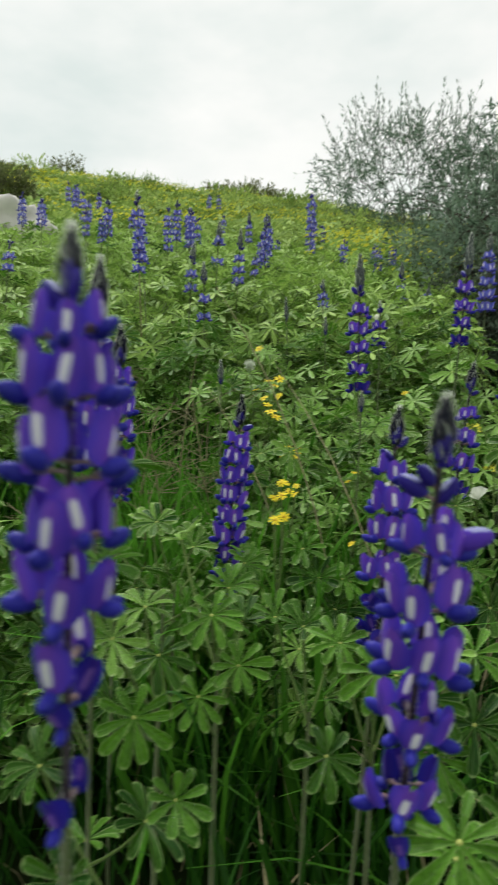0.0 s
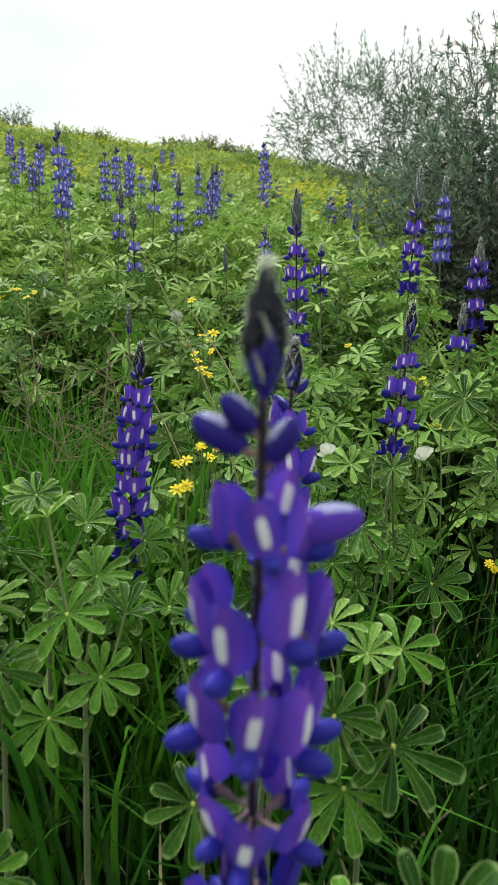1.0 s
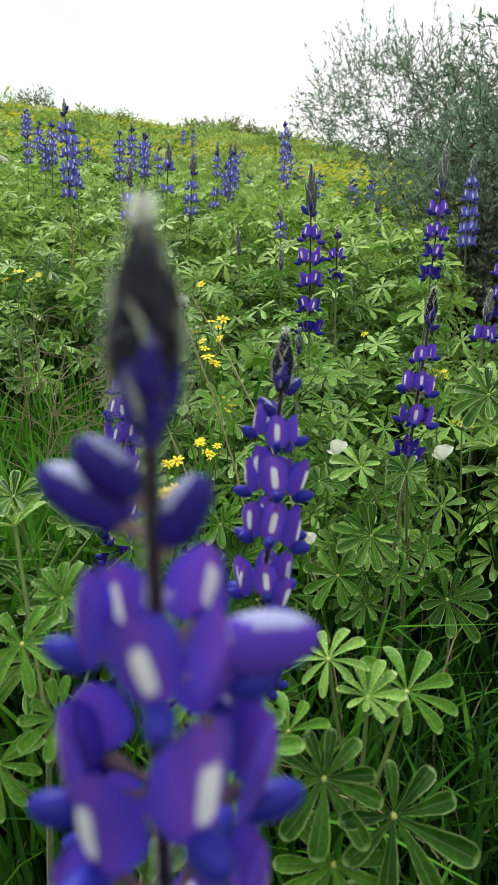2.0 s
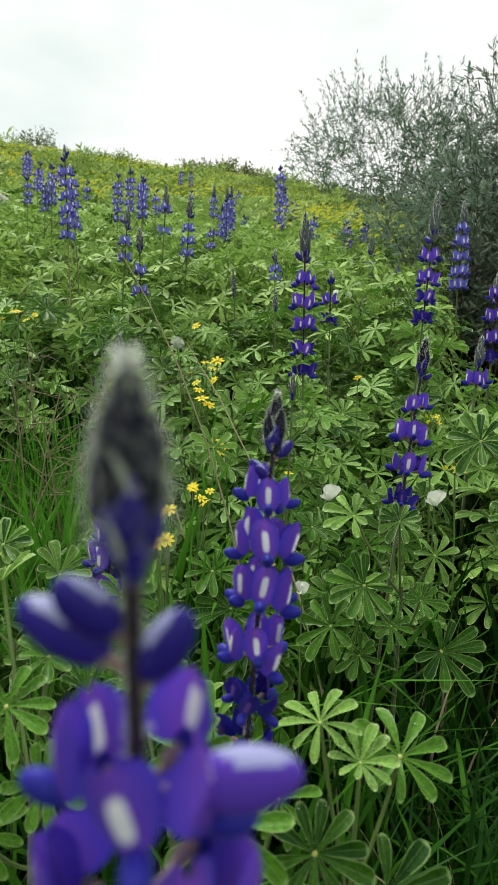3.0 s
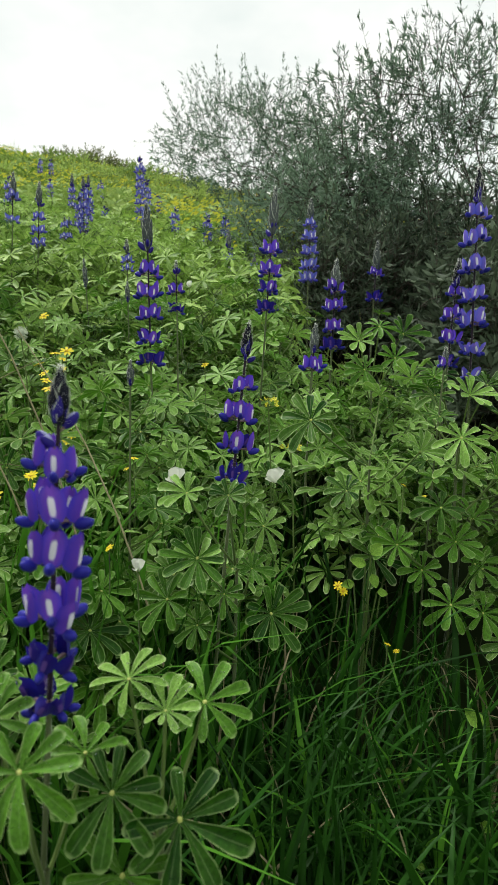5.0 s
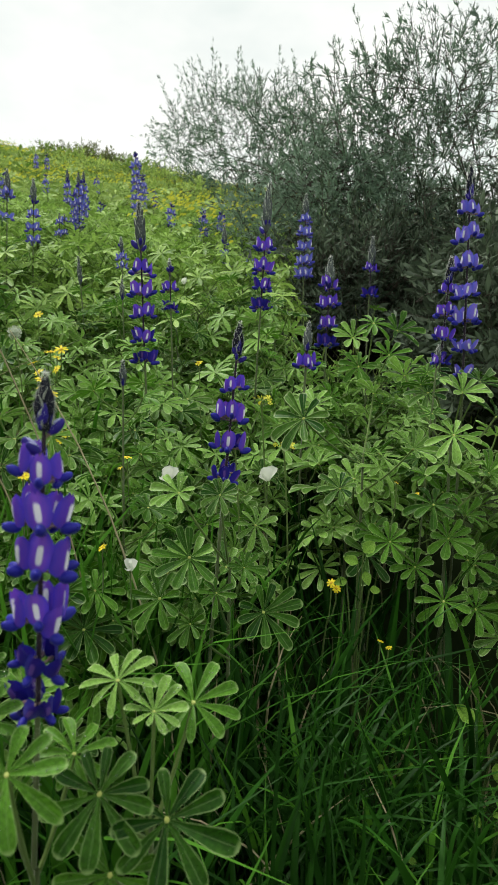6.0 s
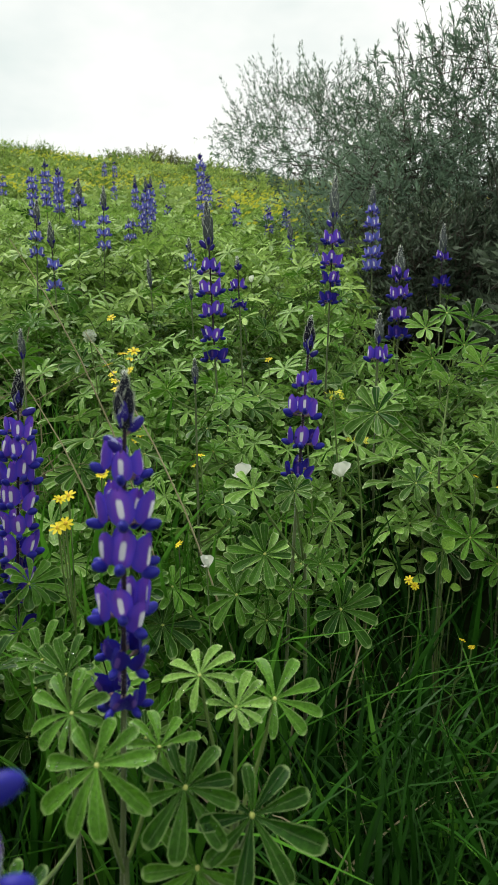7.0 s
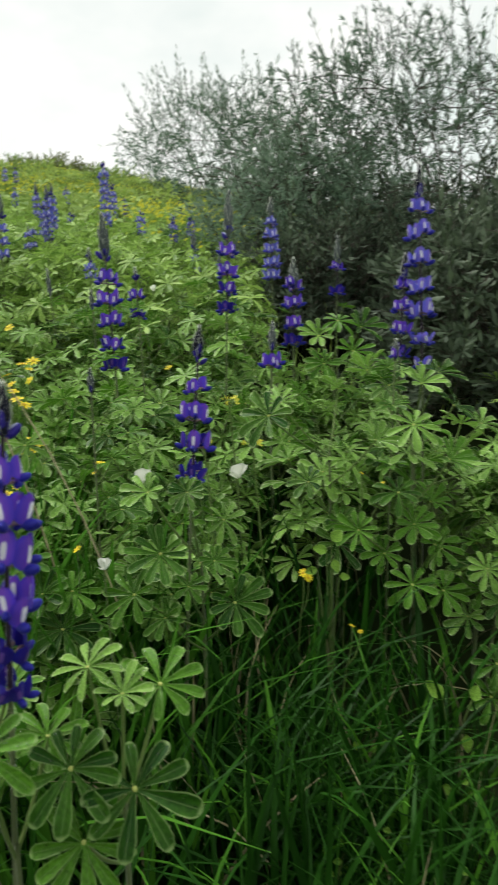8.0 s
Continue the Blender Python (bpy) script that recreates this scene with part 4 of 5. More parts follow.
# ---- undergrowth too thick to count ----
def undergrowth(name, label, y0, y1, count, shapes, sizes, slots, low=0.2, seed=1, widen=0.5, skip=None):
    r = random.Random(seed)
    s = Shape()
    n = 0
    while n < count:
        u = r.random()
        y = math.sqrt(y0 * y0 + (y1 * y1 - y0 * y0) * u)
        x = 0.12 + r.uniform(-1, 1) * (0.25 + widen * y)
        if (skip and skip(x, y)) or under_shrub(x, y):
            continue
        z = ground(x, y) + cover(x, y) * r.uniform(low, 0.95) - 0.03
        size = r.uniform(*sizes)
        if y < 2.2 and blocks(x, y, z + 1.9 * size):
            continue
        n += 1
        s.add(r.choice(shapes), turned(x, y, z, r.uniform(-30, 12), r.uniform(-12, 12), r.uniform(0, 360), size))
    ob = new(name, s.mesh(name, slots))
    return tagged(ob, label, "plants", "", "stuff")


undergrowth("undergrowth", "thick green lupin leaves low over the soil", 0.80, 1.9, 850, MEDIUM, (0.038, 0.056), [LEAF_PALE_LIT, PETIOLE, HUB], 0.45, 3, 0.50, lambda x, y: in_grass(x, y) or in_dry(x, y))
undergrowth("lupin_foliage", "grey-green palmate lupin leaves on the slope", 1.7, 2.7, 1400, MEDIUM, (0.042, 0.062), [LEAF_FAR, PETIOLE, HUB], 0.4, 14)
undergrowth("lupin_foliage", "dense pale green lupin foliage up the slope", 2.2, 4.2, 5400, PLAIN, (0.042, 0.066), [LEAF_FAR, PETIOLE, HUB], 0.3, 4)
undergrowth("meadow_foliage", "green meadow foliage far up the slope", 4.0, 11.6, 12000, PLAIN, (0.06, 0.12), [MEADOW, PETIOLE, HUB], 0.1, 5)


def star_leaf(seed, leaflets=7):
    """A palmate leaf in few faces, for the meadow beyond."""
    r = random.Random(seed)
    s = Shape()
    for i in range(leaflets):
        way = Matrix.Rotation(math.tau * i / leaflets + r.uniform(-0.12, 0.12), 3, "Z")
        long, lift = r.uniform(0.85, 1.05), r.uniform(0.1, 0.35)
        s.grid([[tuple(way @ Vector((u * w, v * long, lift * v * (1.4 - v) * long))) for u in (-1, 1)] for v, w in ((0.05, 0.02), (0.68, 0.15), (1.0, 0.04))], 0, False, [(0.2, 0.1), (0.8, 0.1), (0.2, 0.6), (0.8, 0.6), (0.3, 1.0), (0.7, 1.0)])
    return s


def wide_meadow():
    """Unseen meadow all round, behind the camera too, raised to block low sky light."""
    r = random.Random(17)
    s = Shape()
    stars = [star_leaf(k) for k in range(4)]
    n = 0
    while n < 24000:
        a, q = r.uniform(0, math.tau), 0.45 + 8.5 * r.random() ** 0.65
        x, y = math.cos(a) * q, math.sin(a) * q
        if (y > 0.2 and abs(x - 0.12) < 0.22 + 0.5 * y) or math.hypot(x - 0.16, y - 0.05) < 0.42:
            continue
        n += 1
        s.add(r.choice(stars), turned(x, y, ground(x, y) + r.uniform(0.06, 0.42) * min(1, q), r.uniform(-30, 30), r.uniform(-30, 30), r.uniform(0, 360), r.uniform(0.04, 0.065) * (1 + 0.06 * q)))
    return tagged(new("surrounding_meadow", s.mesh("surrounding_meadow", [LEAF_FAR])), "unseen meadow leaves all round, raised to block low sky light", "plants", "", "stuff")


wide_meadow()


# ---- grass ----
def blade(length, wide, curl, n=5):
    rows = []
    for i in range(n):
        u = i / (n - 1)
        w = wide * (0.75 + 0.6 * u - 1.3 * u * u) * 0.5 + 0.0002
        rows.append([(-w, length * curl * u * u, length * (u - 0.42 * curl * u ** 3)), (0, length * curl * u * u - w * 0.5, length * (u - 0.42 * curl * u ** 3)), (w, length * curl * u * u, length * (u - 0.42 * curl * u ** 3))])
    return Shape().grid(rows)


BLADES = [blade(1.0, w, c, 6) for w, c in ((0.036, 0.20), (0.026, 0.45), (0.042, 0.32), (0.022, 0.70), (0.020, 0.10))]
DROOP = [blade(1.0, w, c, 8) for w, c in ((0.034, 0.35), (0.026, 0.75), (0.040, 0.55), (0.022, 1.05), (0.026, 1.35), (0.032, 0.95))]
THIN = [blade(1.0, w, c, 3) for w, c in ((0.020, 0.2), (0.015, 0.5), (0.03, 0.35))]


def grass(name, label, count, place, lengths, shapes, mat, seed):
    r = random.Random(seed)
    s = Shape()
    for _ in range(count):
        x, y = place(r)
        if "lush" in label:
            # in tufts, with dark gaps between them
            while noise.noise((x * 16, y * 16, 4.0)) < 0.02:
                x, y = place(r)
        s.add(r.choice(shapes), turned(x, y, ground(x, y) - 0.005, min(max(r.gauss(0, 11), -26), 26), min(max(r.gauss(0, 11), -26), 26), r.uniform(0, 360), r.uniform(*lengths)))
    return tagged(new(name, s.mesh(name, [mat])), label, "grass", "", "stuff")


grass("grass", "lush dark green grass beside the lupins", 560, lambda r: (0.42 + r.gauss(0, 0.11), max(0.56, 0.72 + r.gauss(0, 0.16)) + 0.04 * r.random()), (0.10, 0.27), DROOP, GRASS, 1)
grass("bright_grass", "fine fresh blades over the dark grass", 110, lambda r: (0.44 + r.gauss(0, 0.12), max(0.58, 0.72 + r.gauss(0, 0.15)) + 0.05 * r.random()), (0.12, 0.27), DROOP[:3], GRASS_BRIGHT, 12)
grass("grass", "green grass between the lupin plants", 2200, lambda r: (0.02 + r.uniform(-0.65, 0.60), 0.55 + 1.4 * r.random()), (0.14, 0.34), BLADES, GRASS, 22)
grass("bright_grass", "fine green grass among dead stalks", 1300, lambda r: (-0.28 + r.gauss(0, 0.15), 1.22 + r.gauss(0, 0.16)), (0.18, 0.36), BLADES[3:], GRASS_BRIGHT, 8)
grass("bright_grass", "long bright green grass between the lupins", 420, lambda r: (-0.10 + r.gauss(0, 0.10), 0.90 + r.gauss(0, 0.10)), (0.25, 0.44), BLADES, GRASS_BRIGHT, 26)
grass("bright_grass", "long bright green grass between the lupins", 750, lambda r: (0.08 + r.gauss(0, 0.11), 0.98 + r.gauss(0, 0.14)), (0.22, 0.40), BLADES, GRASS_BRIGHT, 7)
grass("dry_grass", "thin straw-coloured grass among the green", 220, lambda r: (0.35 + r.gauss(0, 0.35), 0.5 + 1.3 * r.random()), (0.10, 0.26), BLADES[3:], GRASS_DRY, 3)


def up_slope(r):
    y = math.sqrt(2.0 ** 2 + (11.6 ** 2 - 4.0) * r.random())
    return 0.1 + r.uniform(-1, 1) * (0.3 + 0.5 * y), y


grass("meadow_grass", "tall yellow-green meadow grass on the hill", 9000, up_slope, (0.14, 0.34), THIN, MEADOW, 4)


grass("crest_grass", "tall thin grass and stalks along the hill's crest", 2000, lambda r: (-2.0 + r.uniform(-3.2, 3.2), 9.9 + r.uniform(-0.7, 0.5)), (0.12, 0.44), THIN, MEADOW, 9)


def broad_blade(low, over, end, wide):
    """One broad arching blade of grass, keeled along its middle."""
    ob = thing("grass_blade", low, "broad arching blade of green grass", "grass", "broad blades")
    a, c, e = Vector(low), Vector(over), Vector(end)
    line = [Vector(p) for p in bend((0, 0, -0.01), tuple(c - a), tuple(e - a), 14)]
    side = (e - a).cross(Vector((0, 0, 1))).normalized()
    rows = []
    for i, p in enumerate(line):
        w = wide * 0.5 * (0.6 + 0.9 * i / 13 - 1.5 * (i / 13) ** 3 + 0.02)
        rows.append([tuple(p - side * w), tuple(p - Vector((0, 0, w * 0.5))), tuple(p + side * w)])
    part("blade", Shape().grid(rows).mesh("blade", [GRASS]), ob)
    return ob


broad_blade((0.030, 0.43, ground(0.030, 0.43)), (0.030, 0.43, 0.46), (-0.020, 0.43, 0.405), 0.011)
broad_blade((0.052, 0.45, ground(0.052, 0.45)), (0.052, 0.45, 0.36), (0.075, 0.45, 0.412), 0.006)
broad_blade((0.080, 0.47, ground(0.080, 0.47)), (0.085, 0.46, 0.44), (0.125, 0.42, 0.34), 0.006)
broad_blade((0.296, 0.6, ground(0.296, 0.6)), (0.305, 0.61, 0.3), (0.324, 0.65, 0.359), 0.0043)
broad_blade((0.318, 0.57, ground(0.318, 0.57)), (0.33, 0.6, 0.26), (0.361, 0.64, 0.292), 0.0037)
broad_blade((0.35, 0.7, ground(0.35, 0.7)), (0.358, 0.7, 0.26), (0.376, 0.72, 0.345), 0.0031)
broad_blade((0.372, 0.6, ground(0.372, 0.6)), (0.378, 0.62, 0.33), (0.428, 0.6, 0.212), 0.0043)
broad_blade((0.42, 0.7, ground(0.42, 0.7)), (0.372, 0.68, 0.4), (0.352, 0.68, 0.28), 0.0037)
broad_blade((0.38, 0.7, ground(0.38, 0.7)), (0.392, 0.68, 0.37), (0.444, 0.68, 0.27), 0.0037)
broad_blade((0.5, 0.66, ground(0.5, 0.66)), (0.505, 0.7, 0.24), (0.548, 0.74, 0.2), 0.0043)
broad_blade((0.47, 0.64, ground(0.47, 0.64)), (0.48, 0.67, 0.27), (0.52, 0.67, 0.148), 0.0050)
broad_blade((0.44, 0.6, ground(0.44, 0.6)), (0.442, 0.6, 0.22), (0.386, 0.6, 0.18), 0.0043)
broad_blade((0.52, 0.62, ground(0.52, 0.62)), (0.525, 0.62, 0.21), (0.56, 0.6, 0.13), 0.0050)
broad_blade((0.480, 0.90, ground(0.480, 0.90)), (0.500, 0.86, 0.335), (0.625, 0.86, 0.325), 0.007)


# ---- yellow flowers ----
def daisy(seed, petals=8):
    r = random.Random(seed)
    s = Shape().egg((0, 0, 0.03), (0.30, 0.30, 0.16), None, 1, 8, 4)
    for k in range(petals):
        a = math.tau * k / petals + r.uniform(-0.12, 0.12)
        lift = r.uniform(-0.05, 0.22)
        rows = []
        for v, w in ((0.22, 0.10), (0.55, 0.20), (0.85, 0.18), (1.0, 0.06)):
            rows.append([(math.cos(a) * v - math.sin(a) * q * w, math.sin(a) * v + math.cos(a) * q * w, lift * v + 0.05 * abs(q) - 0.12 * v * v) for q in (-1, 0, 1)])
        s.grid(rows)
    return s


DAISY = [daisy(k, 7 + k) for k in range(3)]
DAISY_MESH = [s.mesh("flower_head", [YELLOW, ORANGE]) for s in DAISY]


def yellow_flower(heads, size=0.011):
    """A thin stalk that branches to its flower heads."""
    hx, hy, hz = heads[0]
    r = random.Random(round(hx * 5000) + round(hz * 777))
    fx, fy = hx + r.uniform(-0.03, 0.03), hy + r.uniform(-0.02, 0.05)
    gz = ground(fx, fy)
    ob = thing("yellow_wildflower", (fx, fy, gz), "small bright yellow daisy-like wildflower on a thin green stalk", "wildflower", "yellow wildflowers")
    fork = Vector(((hx - fx) * 0.6, (hy - fy) * 0.6, (hz - gz) * 0.7))
    part("stalk", Shape().tube(bend((0, 0, -0.01), (0, 0, fork.z * 0.5), tuple(fork), 5), [0.0013] * 5, 0, 5).mesh("stalk", [PETIOLE]), ob)
    for x, y, z in heads:
        p = Vector((x - fx, y - fy, z - gz))
        part("stalk", Shape().tube(bend(tuple(fork), (p.x, p.y, fork.z + (p.z - fork.z) * 0.4), tuple(p), 4), [0.0011, 0.001, 0.0009, 0.0012], 0, 5).mesh("stalk", [PETIOLE]), ob)
        part("flower_head", DAISY_MESH[r.randrange(3)], ob, "", Matrix.Translation(p) @ pose(0, 0, 0, r.uniform(5, 50), r.uniform(-25, 25), r.uniform(-40, 40)) @ Matrix.Scale(size * 0.78 * r.uniform(0.8, 1.2), 4))
    return ob


yellow_flower(((0.014, 1.350, 0.613), (0.045, 1.360, 0.618), (0.030, 1.300, 0.586), (0.040, 1.310, 0.575), (0.022, 1.32, 0.600)), 0.015)
yellow_flower(((0.021, 1.450, 0.651), (0.035, 1.440, 0.640), (-0.010, 1.44, 0.63), (0.045, 1.43, 0.655)), 0.015)
yellow_flower(((0.069, 1.150, 0.528), (0.085, 1.150, 0.520), (0.078, 1.140, 0.510), (0.06, 1.15, 0.505)), 0.012)
yellow_flower(((0.060, 0.950, 0.490), (0.072, 0.930, 0.480), (0.082, 0.940, 0.487)), 0.009)
yellow_flower(((0.064, 0.750, 0.504), (0.054, 0.755, 0.500), (0.067, 0.720, 0.484), (0.057, 0.730, 0.478)), 0.010)
yellow_flower(((0.067, 0.900, 0.497), (0.080, 0.905, 0.480)), 0.009)
yellow_flower(((0.180, 1.050, 0.494), (0.170, 1.060, 0.478)), 0.009)
yellow_flower(((0.158, 0.850, 0.422),), 0.007)
yellow_flower(((0.302, 1.300, 0.626),), 0.009)
yellow_flower(((-0.006, 1.500, 0.727),), 0.012)
yellow_flower(((-0.361, 1.500, 0.736), (-0.378, 1.500, 0.753), (-0.350, 1.520, 0.748)), 0.012)
yellow_flower(((-0.410, 1.560, 0.760), (-0.430, 1.540, 0.740)), 0.012)
yellow_flower(((0.452, 0.957, 0.325), (0.458, 0.953, 0.318)), 0.008)
yellow_flower(((0.498, 0.890, 0.268), (0.509, 0.888, 0.259)), 0.007)
yellow_flower(((0.560, 1.000, 0.452), (0.600, 1.02, 0.43)), 0.006)


def mustard(x, y, z, size, seed):
    """A loose head of tiny yellow flowers."""
    r = random.Random(seed)
    gz = ground(x, y)
    ob = thing("mustard_flower", (x, y, gz), "thin wild mustard with a cluster of tiny yellow flowers", "wildflower", "yellow wildflowers")
    p = Vector((0, 0, z - gz))
    part("stalk", Shape().tube(bend((0, 0, -0.01), (0.01, 0, p.z * 0.5), tuple(p), 5), [0.0013] * 5, 0, 5).mesh("stalk", [PETIOLE]), ob)
    for k in range(13):
        a, q = r.uniform(0, math.tau), size * math.sqrt(r.random())
        f = Vector((math.cos(a) * q, math.sin(a) * q, p.z + r.uniform(-0.3, 0.6) * size))
        s = Shape().tube([tuple(p - Vector((0, 0, size * 0.6))), tuple(f)], [0.0004, 0.0004], 1, 3)
        spin = Euler((r.uniform(0.2, 1.4), r.uniform(-0.5, 0.5), a)).to_matrix()
        for j in range(4):
            b = math.tau * j / 4
            one = f + spin @ Vector((math.cos(b - 0.55), math.sin(b - 0.55), 0.2)) * 0.0042
            two = f + spin @ Vector((math.cos(b + 0.55), math.sin(b + 0.55), 0.2)) * 0.0042
            s.grid([[tuple(f), tuple(f)], [tuple(one), tuple(two)]])
        part("floret", s.mesh("floret", [MUSTARD, PETIOLE]), ob)
    return ob


mustard(0.382, 1.10, 0.565, 0.014, 1)
mustard(0.406, 1.05, 0.503, 0.013, 2)
mustard(0.330, 1.02, 0.515, 0.010, 3)


def far_yellow():
    r = random.Random(21)
    s = Shape()
    for _ in range(15000):
        y = math.sqrt(2.6 ** 2 + (10.2 ** 2 - 6.8) * r.random())
        x = 0.1 + r.uniform(-1, 1) * (0.3 + 0.5 * y)
        if noise.noise((x * 0.8, y * 0.8, 5.0)) + 0.25 * noise.noise((x * 3, y * 3, 2.0)) < 0.27 - 0.15 * max(y - 5.3, 0):
            continue
        z = ground(x, y) + cover(x, y) * r.uniform(0.85, 1.15) + 0.05
        q = r.uniform(0.006, 0.014) * (1 + 0.05 * max(y - 5, 0))
        t = r.uniform(0, 3)
        s.grid([[(x - q, y, z), (x + q * math.cos(t), y + q * math.sin(t), z + q * 0.7)], [(x - q * 0.5, y - q * 0.5, z + q), (x + q * 0.8, y + q, z + q * 1.4)]])
    return tagged(new("yellow_meadow_flowers", s.mesh("yellow_meadow_flowers", [MUSTARD])), "drifts of tiny yellow flowers across the hill", "wildflowers", "", "stuff")


far_yellow()


# ---- white petals and seed heads ----
def white_flower(x, y, z, size, tilt=55, turn=0):
    gz = ground(x, y)
    ob = thing("white_flower", (x, y, gz), "small white flower with cupped petals among lupin leaves", "wildflower", "white flowers")
    part("stalk", Shape().tube(bend((0, 0.01, -0.01), (0, 0.012, (z - gz) * 0.5), (0, 0, z - gz), 5), [0.001] * 5, 0, 5).mesh("stalk", [PETIOLE]), ob)
    for k in range(3):
        rows = []
        for v, w in ((0.0, 0.12), (0.35, 0.42), (0.75, 0.58), (1.0, 0.34)):
            rows.append([(q * w, v - 0.12 * q * q, 0.25 * v * v + 0.50 * q * q * w + 0.07 * math.sin(6 * q + k)) for q in (-1, -0.5, 0, 0.5, 1)])
        part("petal", Shape().grid(rows).mesh("petal", [WHITE]), ob, "", pose(0, 0, z - gz, tilt + (0, 32, -20)[k], (8, -14, 20)[k], turn + (-70, 15, 95)[k]) @ Matrix.Scale(size * (1.0, 0.85, 0.6)[k], 4))
    return ob


white_flower(0.381, 1.050, 0.453, 0.023, 35)
white_flower(0.236, 1.050, 0.458, 0.023, 35, 30)
white_flower(0.304, 1.800, 0.826, 0.016)
white_flower(0.190, 0.800, 0.410, 0.013, 35, 80)


def seed_head(x, y, z, size):
    gz = ground(x, y)
    ob = thing("seed_head", (x, y, gz), "pale fluffy seed head on a thin stalk", "wildflower")
    part("stalk", Shape().tube(bend((0, 0, -0.01), (0.02, 0, (z - gz) * 0.6), (0, 0, z - gz), 6), [0.0012] * 6, 0, 5).mesh("stalk", [PETIOLE]), ob)
    r = random.Random(4)
    s = Shape().egg((0, 0, 0), (size * 0.7, size * 0.7, size * 0.8), None, 0, 8, 5)
    for _ in range(160):
        d = Vector((r.gauss(0, 1), r.gauss(0, 1), r.gauss(0.2, 1))).normalized()
        q = d.orthogonal().normalized() * 0.0003
        s.grid([[tuple(d * size * 0.6 - q), tuple(d * size * 0.6 + q)], [tuple(d * size * 1.05 - q * 2), tuple(d * size * 1.05 + q * 2)]])
    part("tuft", s.mesh("tuft", [SEED]), ob, "", Matrix.Translation((0, 0, z - gz)))
    return ob


seed_head(-0.014, 1.30, 0.681, 0.012)


# ---- the small broad-leaved seedling in the grass ----
def seedling(x, y, leaves):
    gz = ground(x, y)
    ob = thing("seedling", (x, y, gz), "bright green seedling with rounded toothed leaves in the grass", "weed")
    for k, (lx, ly, lz, size, turn) in enumerate(leaves):
        p = Vector((lx - x, ly - y, lz - gz))
        s = Shape().tube(bend((0, 0, 0), (p.x * 0.3, p.y * 0.3, p.z * 0.7), tuple(p), 5), [0.0011] * 5, 1, 5)
        rows, uvs = [], []
        for v, w in ((0.0, 0.05), (0.12, 0.46), (0.35, 0.72), (0.6, 0.66), (0.82, 0.40), (1.0, 0.04)):
            for u in (-1, -0.5, 0, 0.5, 1):
                uvs.append((0.5 + 0.5 * u, v))
            rows.append([(u * w * 0.5 * (1 + 0.06 * math.sin(v * 40)), v, 0.10 * abs(u) - 0.2 * v * v) for u in (-1, -0.5, 0, 0.5, 1)])
        face = Shape().grid(rows, 0, False, uvs)
        s.add(face, Matrix.Translation(p) @ pose(0, 0, 0, 55, 0, 0) @ pose(0, 0, 0, 0, 0, turn) @ Matrix.Scale(size, 4))
        part("leaf", s.mesh("leaf", [BROAD, PETIOLE]), ob)
    return ob


seedling(0.485, 0.96, ((0.483, 0.915, 0.378, 0.024, -50), (0.474, 0.910, 0.366, 0.020, 60), (0.481, 0.905, 0.356, 0.018, -170), (0.462, 0.92, 0.340, 0.017, 95), (0.49, 0.91, 0.330, 0.015, -100)))
weeds = random.Random(71)
for _ in range(6):
    wx, wy = 0.50 + weeds.uniform(-0.20, 0.24), 0.66 + weeds.uniform(-0.18, 0.18)
    wz = ground(wx, wy) + weeds.uniform(0.08, 0.13)
    seedling(wx, wy, [(wx + weeds.uniform(-0.03, 0.03), wy + weeds.uniform(-0.03, 0.01), wz + weeds.uniform(-0.02, 0.02), weeds.uniform(0.008, 0.013), weeds.uniform(0, 360)) for _ in range(4)])
seedling(0.60, 0.82, ((0.58, 0.80, 0.20, 0.026, 30), (0.62, 0.80, 0.19, 0.022, -40), (0.60, 0.78, 0.16, 0.02, 170)))


# ---- dry stalks in the open patch ----
def arching_stalk(low, high):
    ob = thing("dry_stalk", low, "thin pale bare stalk arching over the leaves", "dry plant", "dry stalks")
    a = Vector(high) - Vector(low)
    part("stem", Shape().tube(bend((0, 0, -0.01), (0, a.y * 0.1, a.z * 0.58), tuple(a), 9), [0.0014, 0.0014, 0.0013, 0.0013, 0.0012, 0.0011, 0.0010, 0.0008, 0.0005], 0, 5).mesh("stem", [GRASS_DRY]), ob)
    return ob


def dry_stalk(x, y, height, seed, reach=0.17):
    r = random.Random(seed)
    gz = ground(x, y)
    ob = thing("dry_stalk", (x, y, gz), "dead brown branching stalk among the green plants", "dry plant", "dry stalks")
    end = Vector((r.uniform(-0.4, 0.4) * reach, r.uniform(-0.4, 0.4) * reach, height))
    main = bend((0, 0, -0.01), (end.x * 0.1, end.y * 0.1, height * 0.6), tuple(end), 8)
    part("stem", Shape().tube(main, [0.0024 - 0.0002 * i for i in range(8)], 0, 5).mesh("stem", [TWIG]), ob)
    for k in range(13):
        p = Vector(main[r.randrange(2, 7)])
        a = r.uniform(0, math.tau)
        q = p + Vector((math.cos(a) * reach, math.sin(a) * reach * 0.6, r.uniform(-0.05, 0.12))) * r.uniform(0.4, 1.0)
        part("branch", Shape().tube(bend(tuple(p), tuple(p.lerp(q, 0.5) + Vector((0, 0, r.uniform(-0.01, 0.03)))), tuple(q), 6), [0.0009, 0.0008, 0.0007, 0.0006, 0.0005, 0.0004], 0, 4).mesh("branch", [TWIG]), ob)
    return ob


